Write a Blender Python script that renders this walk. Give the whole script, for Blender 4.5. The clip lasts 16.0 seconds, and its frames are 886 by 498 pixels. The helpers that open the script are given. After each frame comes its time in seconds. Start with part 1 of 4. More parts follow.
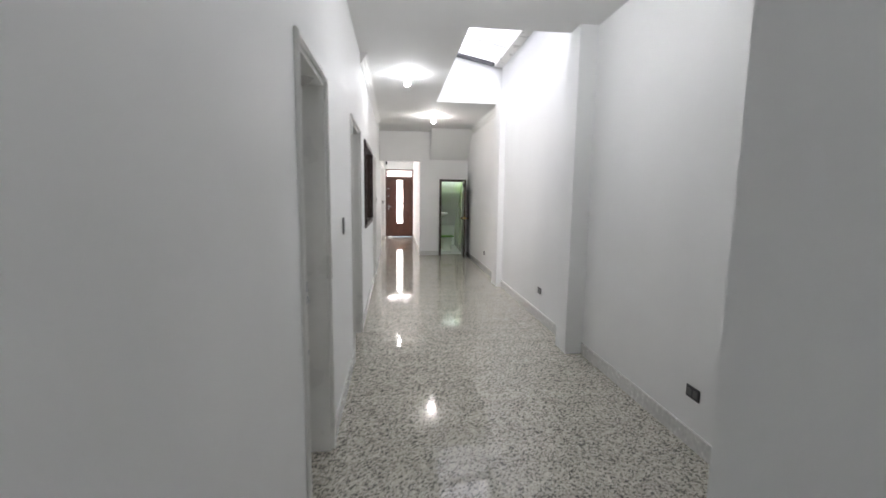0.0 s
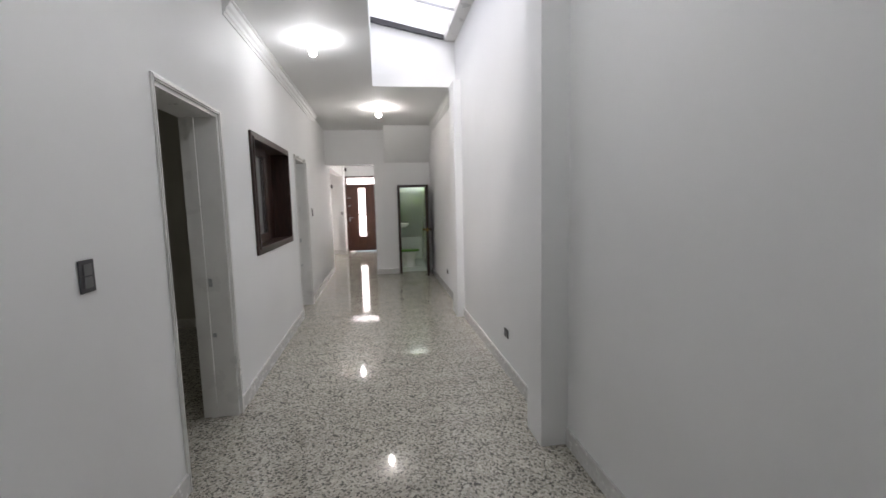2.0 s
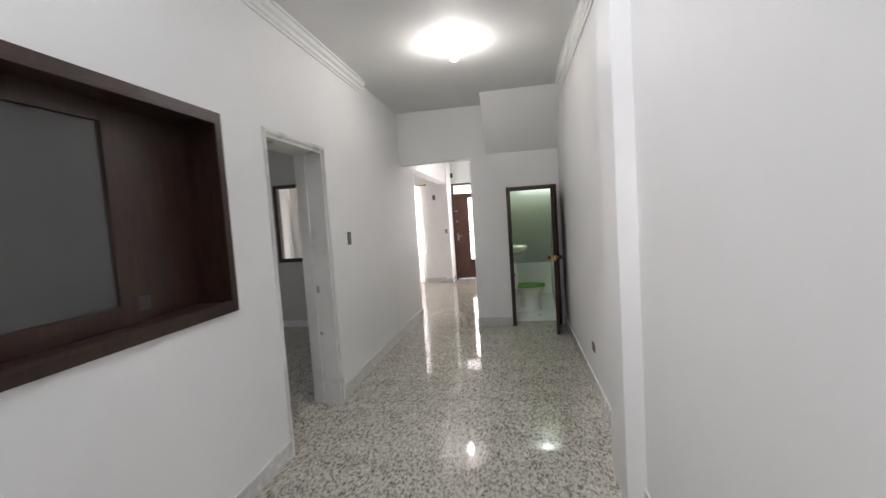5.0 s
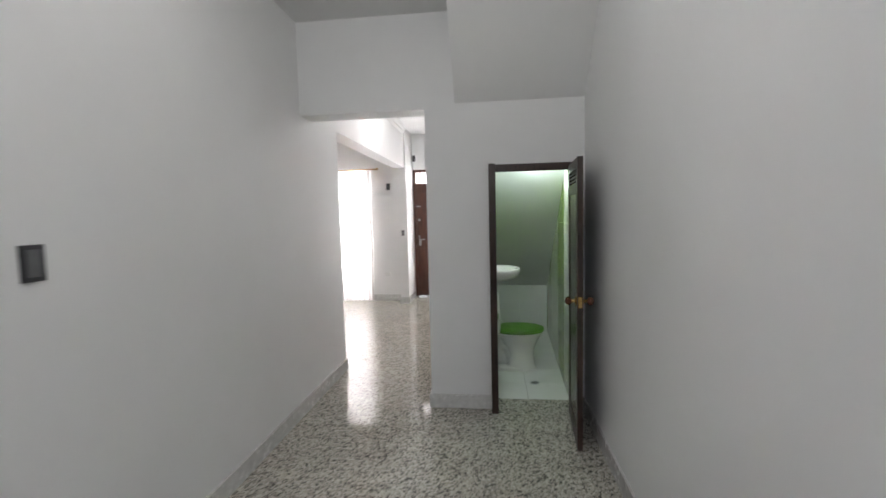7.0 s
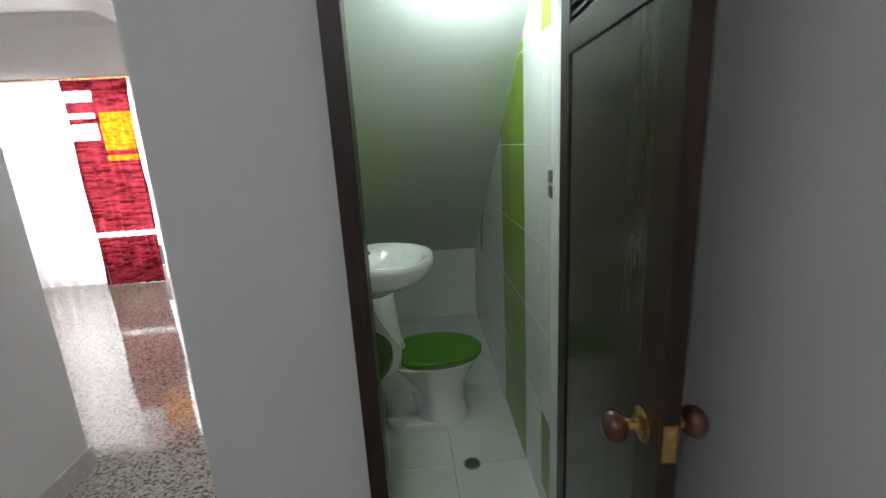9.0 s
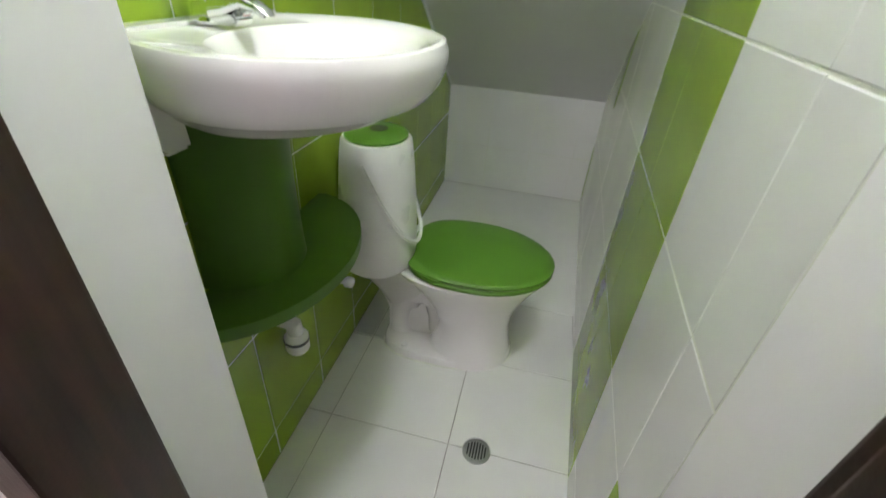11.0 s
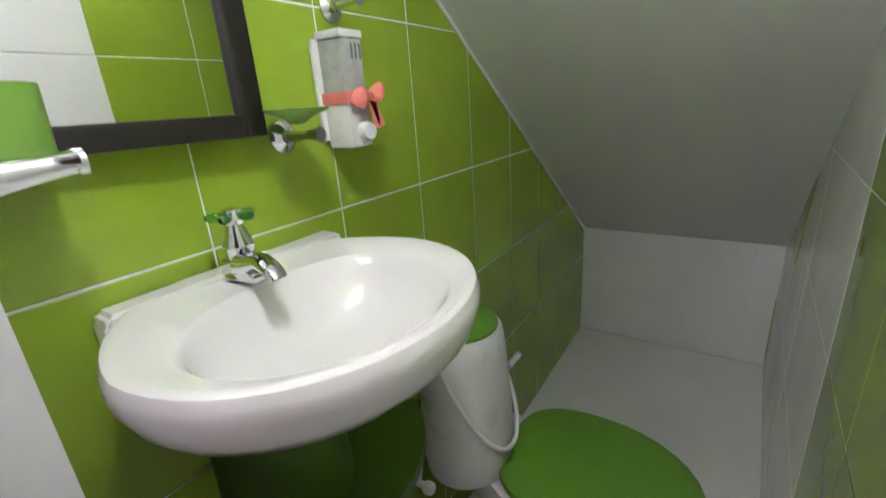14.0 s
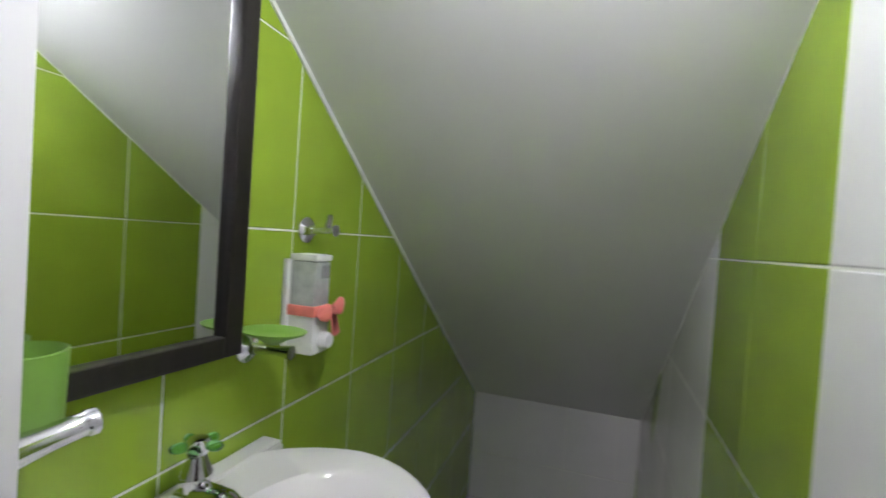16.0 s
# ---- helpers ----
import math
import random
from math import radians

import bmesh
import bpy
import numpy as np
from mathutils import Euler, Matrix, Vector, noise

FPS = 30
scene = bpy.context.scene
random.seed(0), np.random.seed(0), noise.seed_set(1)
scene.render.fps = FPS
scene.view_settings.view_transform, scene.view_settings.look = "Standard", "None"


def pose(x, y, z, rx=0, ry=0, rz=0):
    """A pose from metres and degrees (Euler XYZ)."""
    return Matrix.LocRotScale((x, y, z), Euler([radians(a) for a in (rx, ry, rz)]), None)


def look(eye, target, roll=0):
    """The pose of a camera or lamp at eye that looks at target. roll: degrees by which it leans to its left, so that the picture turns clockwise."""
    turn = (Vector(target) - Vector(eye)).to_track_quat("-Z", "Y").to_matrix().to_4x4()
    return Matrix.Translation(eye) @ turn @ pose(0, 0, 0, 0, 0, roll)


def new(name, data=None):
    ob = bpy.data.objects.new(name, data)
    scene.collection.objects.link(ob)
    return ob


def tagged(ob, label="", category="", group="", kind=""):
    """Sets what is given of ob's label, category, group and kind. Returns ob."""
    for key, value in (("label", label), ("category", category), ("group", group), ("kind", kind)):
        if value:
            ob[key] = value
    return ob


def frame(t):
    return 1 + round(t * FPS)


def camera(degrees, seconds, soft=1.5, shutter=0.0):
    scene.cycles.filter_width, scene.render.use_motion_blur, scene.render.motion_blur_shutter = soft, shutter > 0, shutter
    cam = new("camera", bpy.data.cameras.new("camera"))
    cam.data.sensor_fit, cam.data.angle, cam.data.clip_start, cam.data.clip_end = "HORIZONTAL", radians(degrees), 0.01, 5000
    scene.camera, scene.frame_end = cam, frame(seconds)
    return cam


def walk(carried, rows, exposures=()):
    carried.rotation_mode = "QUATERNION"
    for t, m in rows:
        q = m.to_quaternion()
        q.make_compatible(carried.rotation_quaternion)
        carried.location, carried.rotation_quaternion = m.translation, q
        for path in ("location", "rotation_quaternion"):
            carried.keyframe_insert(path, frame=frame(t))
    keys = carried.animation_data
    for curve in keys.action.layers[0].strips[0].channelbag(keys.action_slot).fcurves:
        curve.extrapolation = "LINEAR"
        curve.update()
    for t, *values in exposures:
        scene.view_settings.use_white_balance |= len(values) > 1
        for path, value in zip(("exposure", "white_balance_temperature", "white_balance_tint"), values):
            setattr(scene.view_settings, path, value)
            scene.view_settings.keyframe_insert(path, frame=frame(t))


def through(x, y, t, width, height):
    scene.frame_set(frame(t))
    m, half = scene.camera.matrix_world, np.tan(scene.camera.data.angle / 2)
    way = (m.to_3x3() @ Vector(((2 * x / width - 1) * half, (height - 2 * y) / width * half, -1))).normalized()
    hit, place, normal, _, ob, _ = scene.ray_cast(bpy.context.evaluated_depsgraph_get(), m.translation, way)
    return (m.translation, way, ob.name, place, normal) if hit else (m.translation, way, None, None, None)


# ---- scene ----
cam = camera(91.4, 16.0, shutter=0.4)
EXPOSURE = [(0.0, 0.8, 6500, 14), (0.5, 0.6, 6500, 15), (1.0, 0.5, 6500, 15), (2.0, 0.38, 6550, 15), (3.5, 0.55, 6550, 15), (4.2, 0.5, 6550, 15), (6.5, 0.62, 6350, 13), (7.0, 0.45, 6300, 13), (7.5, 0.42, 6200, 12), (8.5, -0.08, 6150, 10),
            (10.8, 1.3, 6550, 30), (12.0, 1.85, 6600, 32), (12.5, 1.58, 6600, 34), (13.0, 1.12, 6600, 38), (13.5, 1.0, 6550, 39), (14.5, 0.65, 6500, 42), (15.5, 0.65, 6450, 43), (16.0, 0.3, 6300, 43)]
PATH = [
    (0, (0.395, 0.745, 1.574), (0.613, 2.718, 1.324), 0.7),
    (0.5, (0.494, 1.182, 1.591), (0.898, 3.127, 1.363), -0.4),
    (1, (0.583, 1.647, 1.586), (1.154, 3.551, 1.364), -1.0),
    (1.5, (0.76, 1.972, 1.547), (1.312, 3.881, 1.327), -0.5),
    (2, (1.12, 2.263, 1.581), (1.402, 4.231, 1.362), -1.4),
    (2.5, (1.356, 2.603, 1.575), (1.401, 4.589, 1.343), -1.2),
    (3, (1.598, 3.117, 1.552), (1.374, 5.091, 1.324), -2.3),
    (3.5, (1.668, 3.612, 1.537), (1.285, 5.565, 1.339), -2.5),
    (4, (1.648, 4.267, 1.577), (1.31, 6.234, 1.444), -3.8),
    (6.5, (1.603, 7.824, 1.574), (1.264, 9.79, 1.428), -3.8),
    (7, (1.53, 8.474, 1.577), (1.306, 10.456, 1.422), -1.4),
    (7.5, (1.54, 9.086, 1.614), (1.486, 11.077, 1.437), -2.8),
    (8, (1.575, 9.724, 1.555), (1.538, 11.717, 1.389), -2.6),
    (8.5, (1.624, 10.252, 1.548), (1.812, 12.219, 1.241), -3.9),
    (11, (1.916, 11.7, 1.19), (1.589, 13.344, 0.097), 4.3),
    (11.5, (1.956, 11.768, 1.185), (1.407, 13.225, -0.07), 2.8),
    (12, (1.968, 11.883, 1.171), (1.356, 13.309, -0.09), 4.0),
    (12.5, (1.976, 11.944, 1.178), (1.158, 13.338, -0.005), -1.1),
    (13, (1.985, 11.992, 1.209), (1.12, 13.462, 0.165), -0.6),
    (13.5, (1.979, 11.999, 1.258), (1.019, 13.549, 0.436), -1.9),
    (14, (1.994, 11.985, 1.313), (0.933, 13.557, 0.675), -4.0),
    (14.5, (1.981, 11.972, 1.354), (0.893, 13.576, 0.862), -2.9),
    (15, (1.961, 11.943, 1.405), (0.853, 13.578, 1.089), 0.9),
    (15.5, (1.936, 11.905, 1.443), (0.906, 13.619, 1.409), 1.5),
    (16, (1.912, 11.853, 1.486), (1.294, 13.754, 1.442), 3.8),
]
walk(cam, [(t, look(eye, target, roll)) for t, eye, target, roll in PATH], EXPOSURE)

# ---- world, large lights ----
W = bpy.data.worlds.new("sky_world")
W.use_nodes = True
scene.world = W
_bg = W.node_tree.nodes["Background"]
_sky = W.node_tree.nodes.new("ShaderNodeTexSky")
_sky.sky_type = 'NISHITA'
_sky.sun_disc = False
_sky.sun_elevation = radians(55)
_sky.sun_rotation = radians(200)
W.node_tree.links.new(_sky.outputs[0], _bg.inputs[0])
_bg.inputs[1].default_value = 0.12

_sun = new("sun", bpy.data.lights.new("sun", 'SUN'))
_sun.data.energy = 1.2
_sun.data.angle = radians(12)
_sun.data.color = (1.0, 0.96, 0.9)
_sun.matrix_world = look((0, 0, 20), (6, 7.5, 0))


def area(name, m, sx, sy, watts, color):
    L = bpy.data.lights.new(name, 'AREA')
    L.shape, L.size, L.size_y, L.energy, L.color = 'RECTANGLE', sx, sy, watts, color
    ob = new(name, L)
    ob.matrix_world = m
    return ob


BULB_1, BULB_2, BATH = 108.0, 200.0, 95.0
area("skylight_daylight", pose(1.65, 6.65, 4.35, 0, 0, 0), 1.1, 3.3, 27, (0.93, 0.97, 1.0))
area("front_window_daylight", look((-1.8, 16.62, 1.5), (-1.8, 12, 1.2)), 2.2, 2.2, 205, (1.0, 0.97, 0.95))
area("entrance_daylight", look((0.53, 17.0, 1.35), (0.53, 12, 1.0)), 0.8, 2.0, 60, (1.0, 0.98, 0.96))
# unseen fill lamps added to brighten the side rooms; no window stands there
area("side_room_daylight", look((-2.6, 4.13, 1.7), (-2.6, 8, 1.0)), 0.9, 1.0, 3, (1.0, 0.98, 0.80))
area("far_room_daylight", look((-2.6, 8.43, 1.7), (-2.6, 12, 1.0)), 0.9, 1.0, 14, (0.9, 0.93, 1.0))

# ---- materials ----


def nodes_of(name):
    m = bpy.data.materials.new(name)
    m.use_nodes = True
    nt = m.node_tree
    return m, nt, nt.nodes["Principled BSDF"]


def ramp(nt, fac, stops):
    r = nt.nodes.new("ShaderNodeValToRGB")
    while len(r.color_ramp.elements) < len(stops):
        r.color_ramp.elements.new(0.5)
    for e, (p, c) in zip(r.color_ramp.elements, stops):
        e.position, e.color = p, (*c, 1)
    nt.links.new(fac, r.inputs[0])
    return r.outputs[0]


def noise_tex(nt, scale, detail=4, stretch=None):
    tc = nt.nodes.new("ShaderNodeTexCoord")
    n = nt.nodes.new("ShaderNodeTexNoise")
    n.inputs["Scale"].default_value, n.inputs["Detail"].default_value = scale, detail
    src = tc.outputs["Object"]
    if stretch:
        mp = nt.nodes.new("ShaderNodeMapping")
        mp.inputs["Scale"].default_value = stretch
        nt.links.new(src, mp.inputs[0])
        src = mp.outputs[0]
    nt.links.new(src, n.inputs[0])
    return n.outputs["Fac"]


def bump(nt, bsdf, fac, strength, dist=0.002):
    b = nt.nodes.new("ShaderNodeBump")
    b.inputs["Strength"].default_value, b.inputs["Distance"].default_value = strength, dist
    nt.links.new(fac, b.inputs["Height"])
    nt.links.new(b.outputs[0], bsdf.inputs["Normal"])


def plain(name, c, rough=0.5, metal=0.0, vary=0.06, scale=6.0, fine=0.0, coat=0.0, fine_scale=180.0, stretch=None):
    m, nt, b = nodes_of(name)
    f = noise_tex(nt, scale, 5, stretch)
    lo = tuple(v * (1 - vary) for v in c)
    hi = tuple(min(1, v * (1 + vary)) for v in c)
    nt.links.new(ramp(nt, f, [(0.3, lo), (0.7, hi)]), b.inputs["Base Color"])
    rr = ramp(nt, f, [(0.3, (rough * 0.85,) * 3), (0.7, (min(1, rough * 1.15),) * 3)])
    nt.links.new(rr, b.inputs["Roughness"])
    b.inputs["Metallic"].default_value = metal
    b.inputs["Coat Weight"].default_value = coat
    if fine:
        bump(nt, b, noise_tex(nt, fine_scale, 3), fine)
    return m


PAINT = plain("wall_paint", (0.825, 0.83, 0.825), 0.55, vary=0.025, scale=1.3, fine=0.10, fine_scale=90)
CEIL = plain("ceiling_paint", (0.81, 0.815, 0.805), 0.7, vary=0.025, scale=1.1, fine=0.08, fine_scale=70)
TRIM = plain("trim_enamel", (0.74, 0.735, 0.71), 0.3, vary=0.05, scale=4, fine=0.03)
BASE = plain("baseboard_stone", (0.66, 0.655, 0.64), 0.25, vary=0.10, scale=28)
WOOD = plain("dark_wood", (0.030, 0.013, 0.009), 0.38, vary=0.5, scale=7, fine=0.12, stretch=(9, 9, 0.8))
BLACKWOOD = plain("black_brown_wood", (0.012, 0.009, 0.008), 0.35, vary=0.3, scale=9, fine=0.1, stretch=(9, 9, 0.8))
DOORWOOD = plain("entrance_wood", (0.085, 0.030, 0.018), 0.35, vary=0.4, scale=6, fine=0.1, stretch=(9, 9, 0.8))
GREEN = plain("green_tile_glaze", (0.245, 0.375, 0.028), 0.16, vary=0.07, scale=5, fine=0.04, fine_scale=25)
WHITE_T = plain("white_tile_glaze", (0.80, 0.81, 0.785), 0.16, vary=0.03, scale=4, fine=0.03, fine_scale=25)
GROUT = plain("grout", (0.74, 0.76, 0.68), 0.85, vary=0.08, scale=30, fine=0.2)
FGROUT = plain("floor_grout", (0.38, 0.37, 0.34), 0.9, vary=0.4, scale=14, fine=0.2)
CERAMIC = plain("white_ceramic", (0.83, 0.82, 0.80), 0.08, vary=0.015, scale=3, coat=0.4)
SEAT = plain("green_plastic", (0.085, 0.235, 0.022), 0.36, vary=0.04, scale=8)
# green darkened further to put the basin's shade into the colour
SHELF = plain("shaded_green_lacquer", (0.055, 0.15, 0.010), 0.34, vary=0.06, scale=7)
CUP = plain("green_cup_plastic", (0.16, 0.34, 0.05), 0.4, vary=0.08, scale=14, fine=0.04)
WPLAST = plain("white_plastic", (0.78, 0.78, 0.77), 0.3, vary=0.03, scale=10)
CHROME = plain("chrome", (0.70, 0.71, 0.72), 0.09, 1.0, vary=0.03, scale=20)
BRASS = plain("brass", (0.55, 0.36, 0.14), 0.25, 1.0, vary=0.12, scale=40)
STEEL = plain("steel_grey", (0.45, 0.46, 0.47), 0.35, 1.0, vary=0.1, scale=40)
# dark plastic; also stands for the shade in gaps, holes and slots
DARK_GREY = plain("dark_grey_plastic_and_gaps", (0.045, 0.045, 0.05), 0.35, vary=0.1, scale=30)
PINK = plain("pink_ribbon", (0.80, 0.21, 0.17), 0.75, vary=0.1, scale=60, fine=0.3)
KNOBW = plain("knob_wood", (0.10, 0.035, 0.018), 0.2, vary=0.35, scale=30, coat=0.4)
GREY_MARK = plain("grey_print_and_slots", (0.16, 0.16, 0.17), 0.5, vary=0.1, scale=30)
ASPH = plain("street_paving", (0.22, 0.21, 0.20), 0.9, vary=0.3, scale=2, fine=0.4)
# greyer and warmer than the corridor's wall colour
BROOM = plain("back_room_grey", (0.50, 0.49, 0.45), 0.7, vary=0.05, scale=1.2, fine=0.1)


def terrazzo():
    m, nt, b = nodes_of("terrazzo")
    tc = nt.nodes.new("ShaderNodeTexCoord")
    info = nt.nodes.new("ShaderNodeObjectInfo")
    geo = nt.nodes.new("ShaderNodeNewGeometry")
    off = nt.nodes.new("ShaderNodeVectorMath")
    off.operation = 'ADD'
    nt.links.new(geo.outputs["Position"], off.inputs[0])
    sc = nt.nodes.new("ShaderNodeVectorMath")
    sc.operation = 'SCALE'
    comb = nt.nodes.new("ShaderNodeCombineXYZ")
    nt.links.new(info.outputs["Random"], comb.inputs[0])
    nt.links.new(info.outputs["Random"], comb.inputs[1])
    nt.links.new(comb.outputs[0], sc.inputs[0])
    sc.inputs["Scale"].default_value = 13.0
    nt.links.new(sc.outputs[0], off.inputs[1])
    warp = nt.nodes.new("ShaderNodeTexNoise")
    warp.inputs["Scale"].default_value = 45
    nt.links.new(off.outputs[0], warp.inputs[0])
    add = nt.nodes.new("ShaderNodeVectorMath")
    add.operation = 'MULTIPLY_ADD'
    nt.links.new(warp.outputs["Color"], add.inputs[0])
    add.inputs[1].default_value = (0.012, 0.012, 0.012)
    nt.links.new(off.outputs[0], add.inputs[2])
    v = nt.nodes.new("ShaderNodeTexVoronoi")
    v.inputs["Scale"].default_value = 92
    nt.links.new(add.outputs[0], v.inputs[0])
    sep = nt.nodes.new("ShaderNodeSeparateColor")
    nt.links.new(v.outputs["Color"], sep.inputs[0])
    chips = ramp(nt, sep.outputs[0], [(0.0, (0.025, 0.026, 0.024)), (0.20, (0.08, 0.08, 0.07)), (0.26, (0.32, 0.30, 0.26)),
                                      (0.5, (0.47, 0.445, 0.39)), (0.8, (0.59, 0.565, 0.505)), (1.0, (0.71, 0.69, 0.64))])
    v2 = nt.nodes.new("ShaderNodeTexVoronoi")
    v2.inputs["Scale"].default_value = 170
    nt.links.new(add.outputs[0], v2.inputs[0])
    sep2 = nt.nodes.new("ShaderNodeSeparateColor")
    nt.links.new(v2.outputs["Color"], sep2.inputs[0])
    fine = ramp(nt, sep2.outputs[0], [(0.0, (0.16, 0.16, 0.15)), (0.2, (0.40, 0.39, 0.36)), (1.0, (0.62, 0.61, 0.57))])
    mix = nt.nodes.new("ShaderNodeMix")
    mix.data_type = 'RGBA'
    mix.inputs[0].default_value = 0.2
    nt.links.new(chips, mix.inputs[6])
    nt.links.new(fine, mix.inputs[7])
    big = noise_tex(nt, 1.7, 3)
    tone = ramp(nt, big, [(0.3, (0.86, 0.845, 0.815)), (0.7, (1, 0.985, 0.95))])
    mul = nt.nodes.new("ShaderNodeMix")
    mul.data_type, mul.blend_type = 'RGBA', 'MULTIPLY'
    mul.inputs[0].default_value = 1.0
    nt.links.new(mix.outputs[2], mul.inputs[6])
    nt.links.new(tone, mul.inputs[7])
    nt.links.new(mul.outputs[2], b.inputs["Base Color"])
    rr = ramp(nt, noise_tex(nt, 9, 4), [(0.3, (0.035,) * 3), (0.75, (0.085,) * 3)])
    nt.links.new(rr, b.inputs["Roughness"])
    b.inputs["Specular IOR Level"].default_value = 0.6
    bump(nt, b, noise_tex(nt, 7, 2), 0.04, 0.004)
    return m


TERRAZZO = terrazzo()


def glass_mat(name, c, rough=0.02):
    m, nt, b = nodes_of(name)
    b.inputs["Base Color"].default_value = (*c, 1)
    b.inputs["Roughness"].default_value = rough
    b.inputs["Transmission Weight"].default_value = 1.0
    b.inputs["IOR"].default_value = 1.45
    return m


def veil(name, c, through, c2=None, scale=6, stretch=None):
    """Cloth or milky sheet that lets light through."""
    m = bpy.data.materials.new(name)
    m.use_nodes = True
    nt = m.node_tree
    nt.nodes.clear()
    out = nt.nodes.new("ShaderNodeOutputMaterial")
    d, t, mx = (nt.nodes.new(k) for k in ("ShaderNodeBsdfDiffuse", "ShaderNodeBsdfTranslucent", "ShaderNodeMixShader"))
    col = ramp(nt, noise_tex(nt, scale, 4, stretch), [(0.35, tuple(v * 0.88 for v in c)), (0.65, c2 or c)])
    for s in (d, t):
        nt.links.new(col, s.inputs[0])
    mx.inputs[0].default_value = through
    nt.links.new(d.outputs[0], mx.inputs[1])
    nt.links.new(t.outputs[0], mx.inputs[2])
    nt.links.new(mx.outputs[0], out.inputs[0])
    return m


GLASS = glass_mat("clear_glass", (0.95, 0.97, 0.96))
DARKGLASS = plain("dark_window_glass", (0.05, 0.055, 0.055), 0.05, vary=0.1, scale=3)
# near-black colour stands in for the dark room behind clear glass
DIM_PANE = plain("sash_glass_dark_behind", (0.075, 0.075, 0.075), 0.04, vary=0.05, scale=2.5)
GREENGLASS = glass_mat("green_acrylic", (0.25, 0.75, 0.25), 0.08)
SMOKE = plain("soap_tank", (0.42, 0.44, 0.42), 0.12, vary=0.15, scale=40)
MILKY = veil("milky_roof_sheet", (0.88, 0.87, 0.89), 0.75, (0.93, 0.92, 0.94), 3)
SHEER = veil("white_sheer", (0.9, 0.88, 0.87), 0.7)
REDC = veil("red_curtain_cloth", (0.10, 0.004, 0.008), 0.6, (0.42, 0.05, 0.075), 5, (1.2, 1.2, 9))
# yellow light from outside, put into the red curtain's cloth as colour
YEL_OUTSIDE = veil("yellow_light_cloth", (0.55, 0.16, 0.008), 0.6, (0.8, 0.42, 0.015), 7, (2, 2, 8))
MIRROR = plain("mirror_silver", (0.86, 0.88, 0.87), 0.01, 1.0, vary=0.005, scale=2)


def glow(name, c, s):
    m, nt, b = nodes_of(name)
    b.inputs["Base Color"].default_value = (0.9, 0.9, 0.9, 1)
    b.inputs["Emission Color"].default_value = (*c, 1)
    b.inputs["Emission Strength"].default_value = s
    return m


LIT_1 = glow("lit_bulb", (0.95, 0.98, 1.0), BULB_1)
# for the two added bulbs out of view
LIT_FILL = glow("fill_bulb_near", (0.95, 0.98, 1.0), 210.0)
LIT_2 = glow("lit_bulb_far", (1.0, 0.97, 0.92), BULB_2)
LIT_B = glow("lit_bath_bulb", (0.84, 1.0, 0.90), BATH)

# ---- mesh helpers ----


def mesh(name, bm, material, smooth=False):
    me = bpy.data.meshes.new(name)
    bmesh.ops.recalc_face_normals(bm, faces=bm.faces)
    bm.to_mesh(me)
    bm.free()
    me.materials.append(material)
    if smooth:
        me.polygons.foreach_set("use_smooth", [True] * len(me.polygons))
        me.set_sharp_from_angle(angle=radians(40))
    return me


def thing(name, x=0.0, y=0.0, z=0.0, label="", category="", group="", kind=""):
    e = new(name)
    e.location = (x, y, z)
    e.empty_display_size = 0.05
    return tagged(e, label, category, group, kind)


def part(name, bm, material, parent, label="", smooth=False):
    """World-space bmesh linked as one mesh under parent."""
    ob = new(name, mesh(name, bm, material, smooth))
    ob.parent = parent
    bpy.context.view_layer.update()
    ob.matrix_parent_inverse = parent.matrix_world.inverted()
    return tagged(ob, label)


def solid(name, bm, material, label, category, kind="", smooth=False, group=""):
    return tagged(new(name, mesh(name, bm, material, smooth)), label, category, group, kind)


def B():
    return bmesh.new()


def box(bm, x0, y0, z0, x1, y1, z1, r=0.0):
    v = [bm.verts.new(p) for p in ((x0, y0, z0), (x1, y0, z0), (x1, y1, z0), (x0, y1, z0),
                                   (x0, y0, z1), (x1, y0, z1), (x1, y1, z1), (x0, y1, z1))]
    fs = [bm.faces.new([v[i] for i in q]) for q in ((3, 2, 1, 0), (4, 5, 6, 7), (0, 1, 5, 4), (1, 2, 6, 5), (2, 3, 7, 6), (3, 0, 4, 7))]
    if r:
        es = list({e for f in fs for e in f.edges})
        bmesh.ops.bevel(bm, geom=es, offset=r, segments=2, affect='EDGES', profile=0.7)
    return bm


def boxes(*rows, r=0.0):
    bm = B()
    for row in rows:
        box(bm, *row, r=r)
    return bm


def prism(bm, pts, axis, a, b):
    """Polygon in the two other axes, swept along axis from a to b."""
    def at(p, d):
        return {'x': (d, p[0], p[1]), 'y': (p[0], d, p[1]), 'z': (p[0], p[1], d)}[axis]
    lo = [bm.verts.new(at(p, a)) for p in pts]
    hi = [bm.verts.new(at(p, b)) for p in pts]
    n = len(pts)
    bm.faces.new(lo[::-1])
    bm.faces.new(hi)
    for i in range(n):
        bm.faces.new((lo[i], lo[(i + 1) % n], hi[(i + 1) % n], hi[i]))
    return bm


def lathe(bm, prof, m=None, seg=28, sx=1.0, sy=1.0, cap=True):
    """Profile of (radius, height), turned about the local z axis."""
    m = m or Matrix()
    rings = []
    for r, h in prof:
        rings.append([bm.verts.new(m @ Vector((r * sx * math.cos(2 * math.pi * i / seg), r * sy * math.sin(2 * math.pi * i / seg), h))) for i in range(seg)])
    for a, b in zip(rings, rings[1:]):
        for i in range(seg):
            j = (i + 1) % seg
            bm.faces.new((a[i], a[j], b[j], b[i]))
    if cap:
        bm.faces.new(rings[0][::-1])
        bm.faces.new(rings[-1])
    return bm


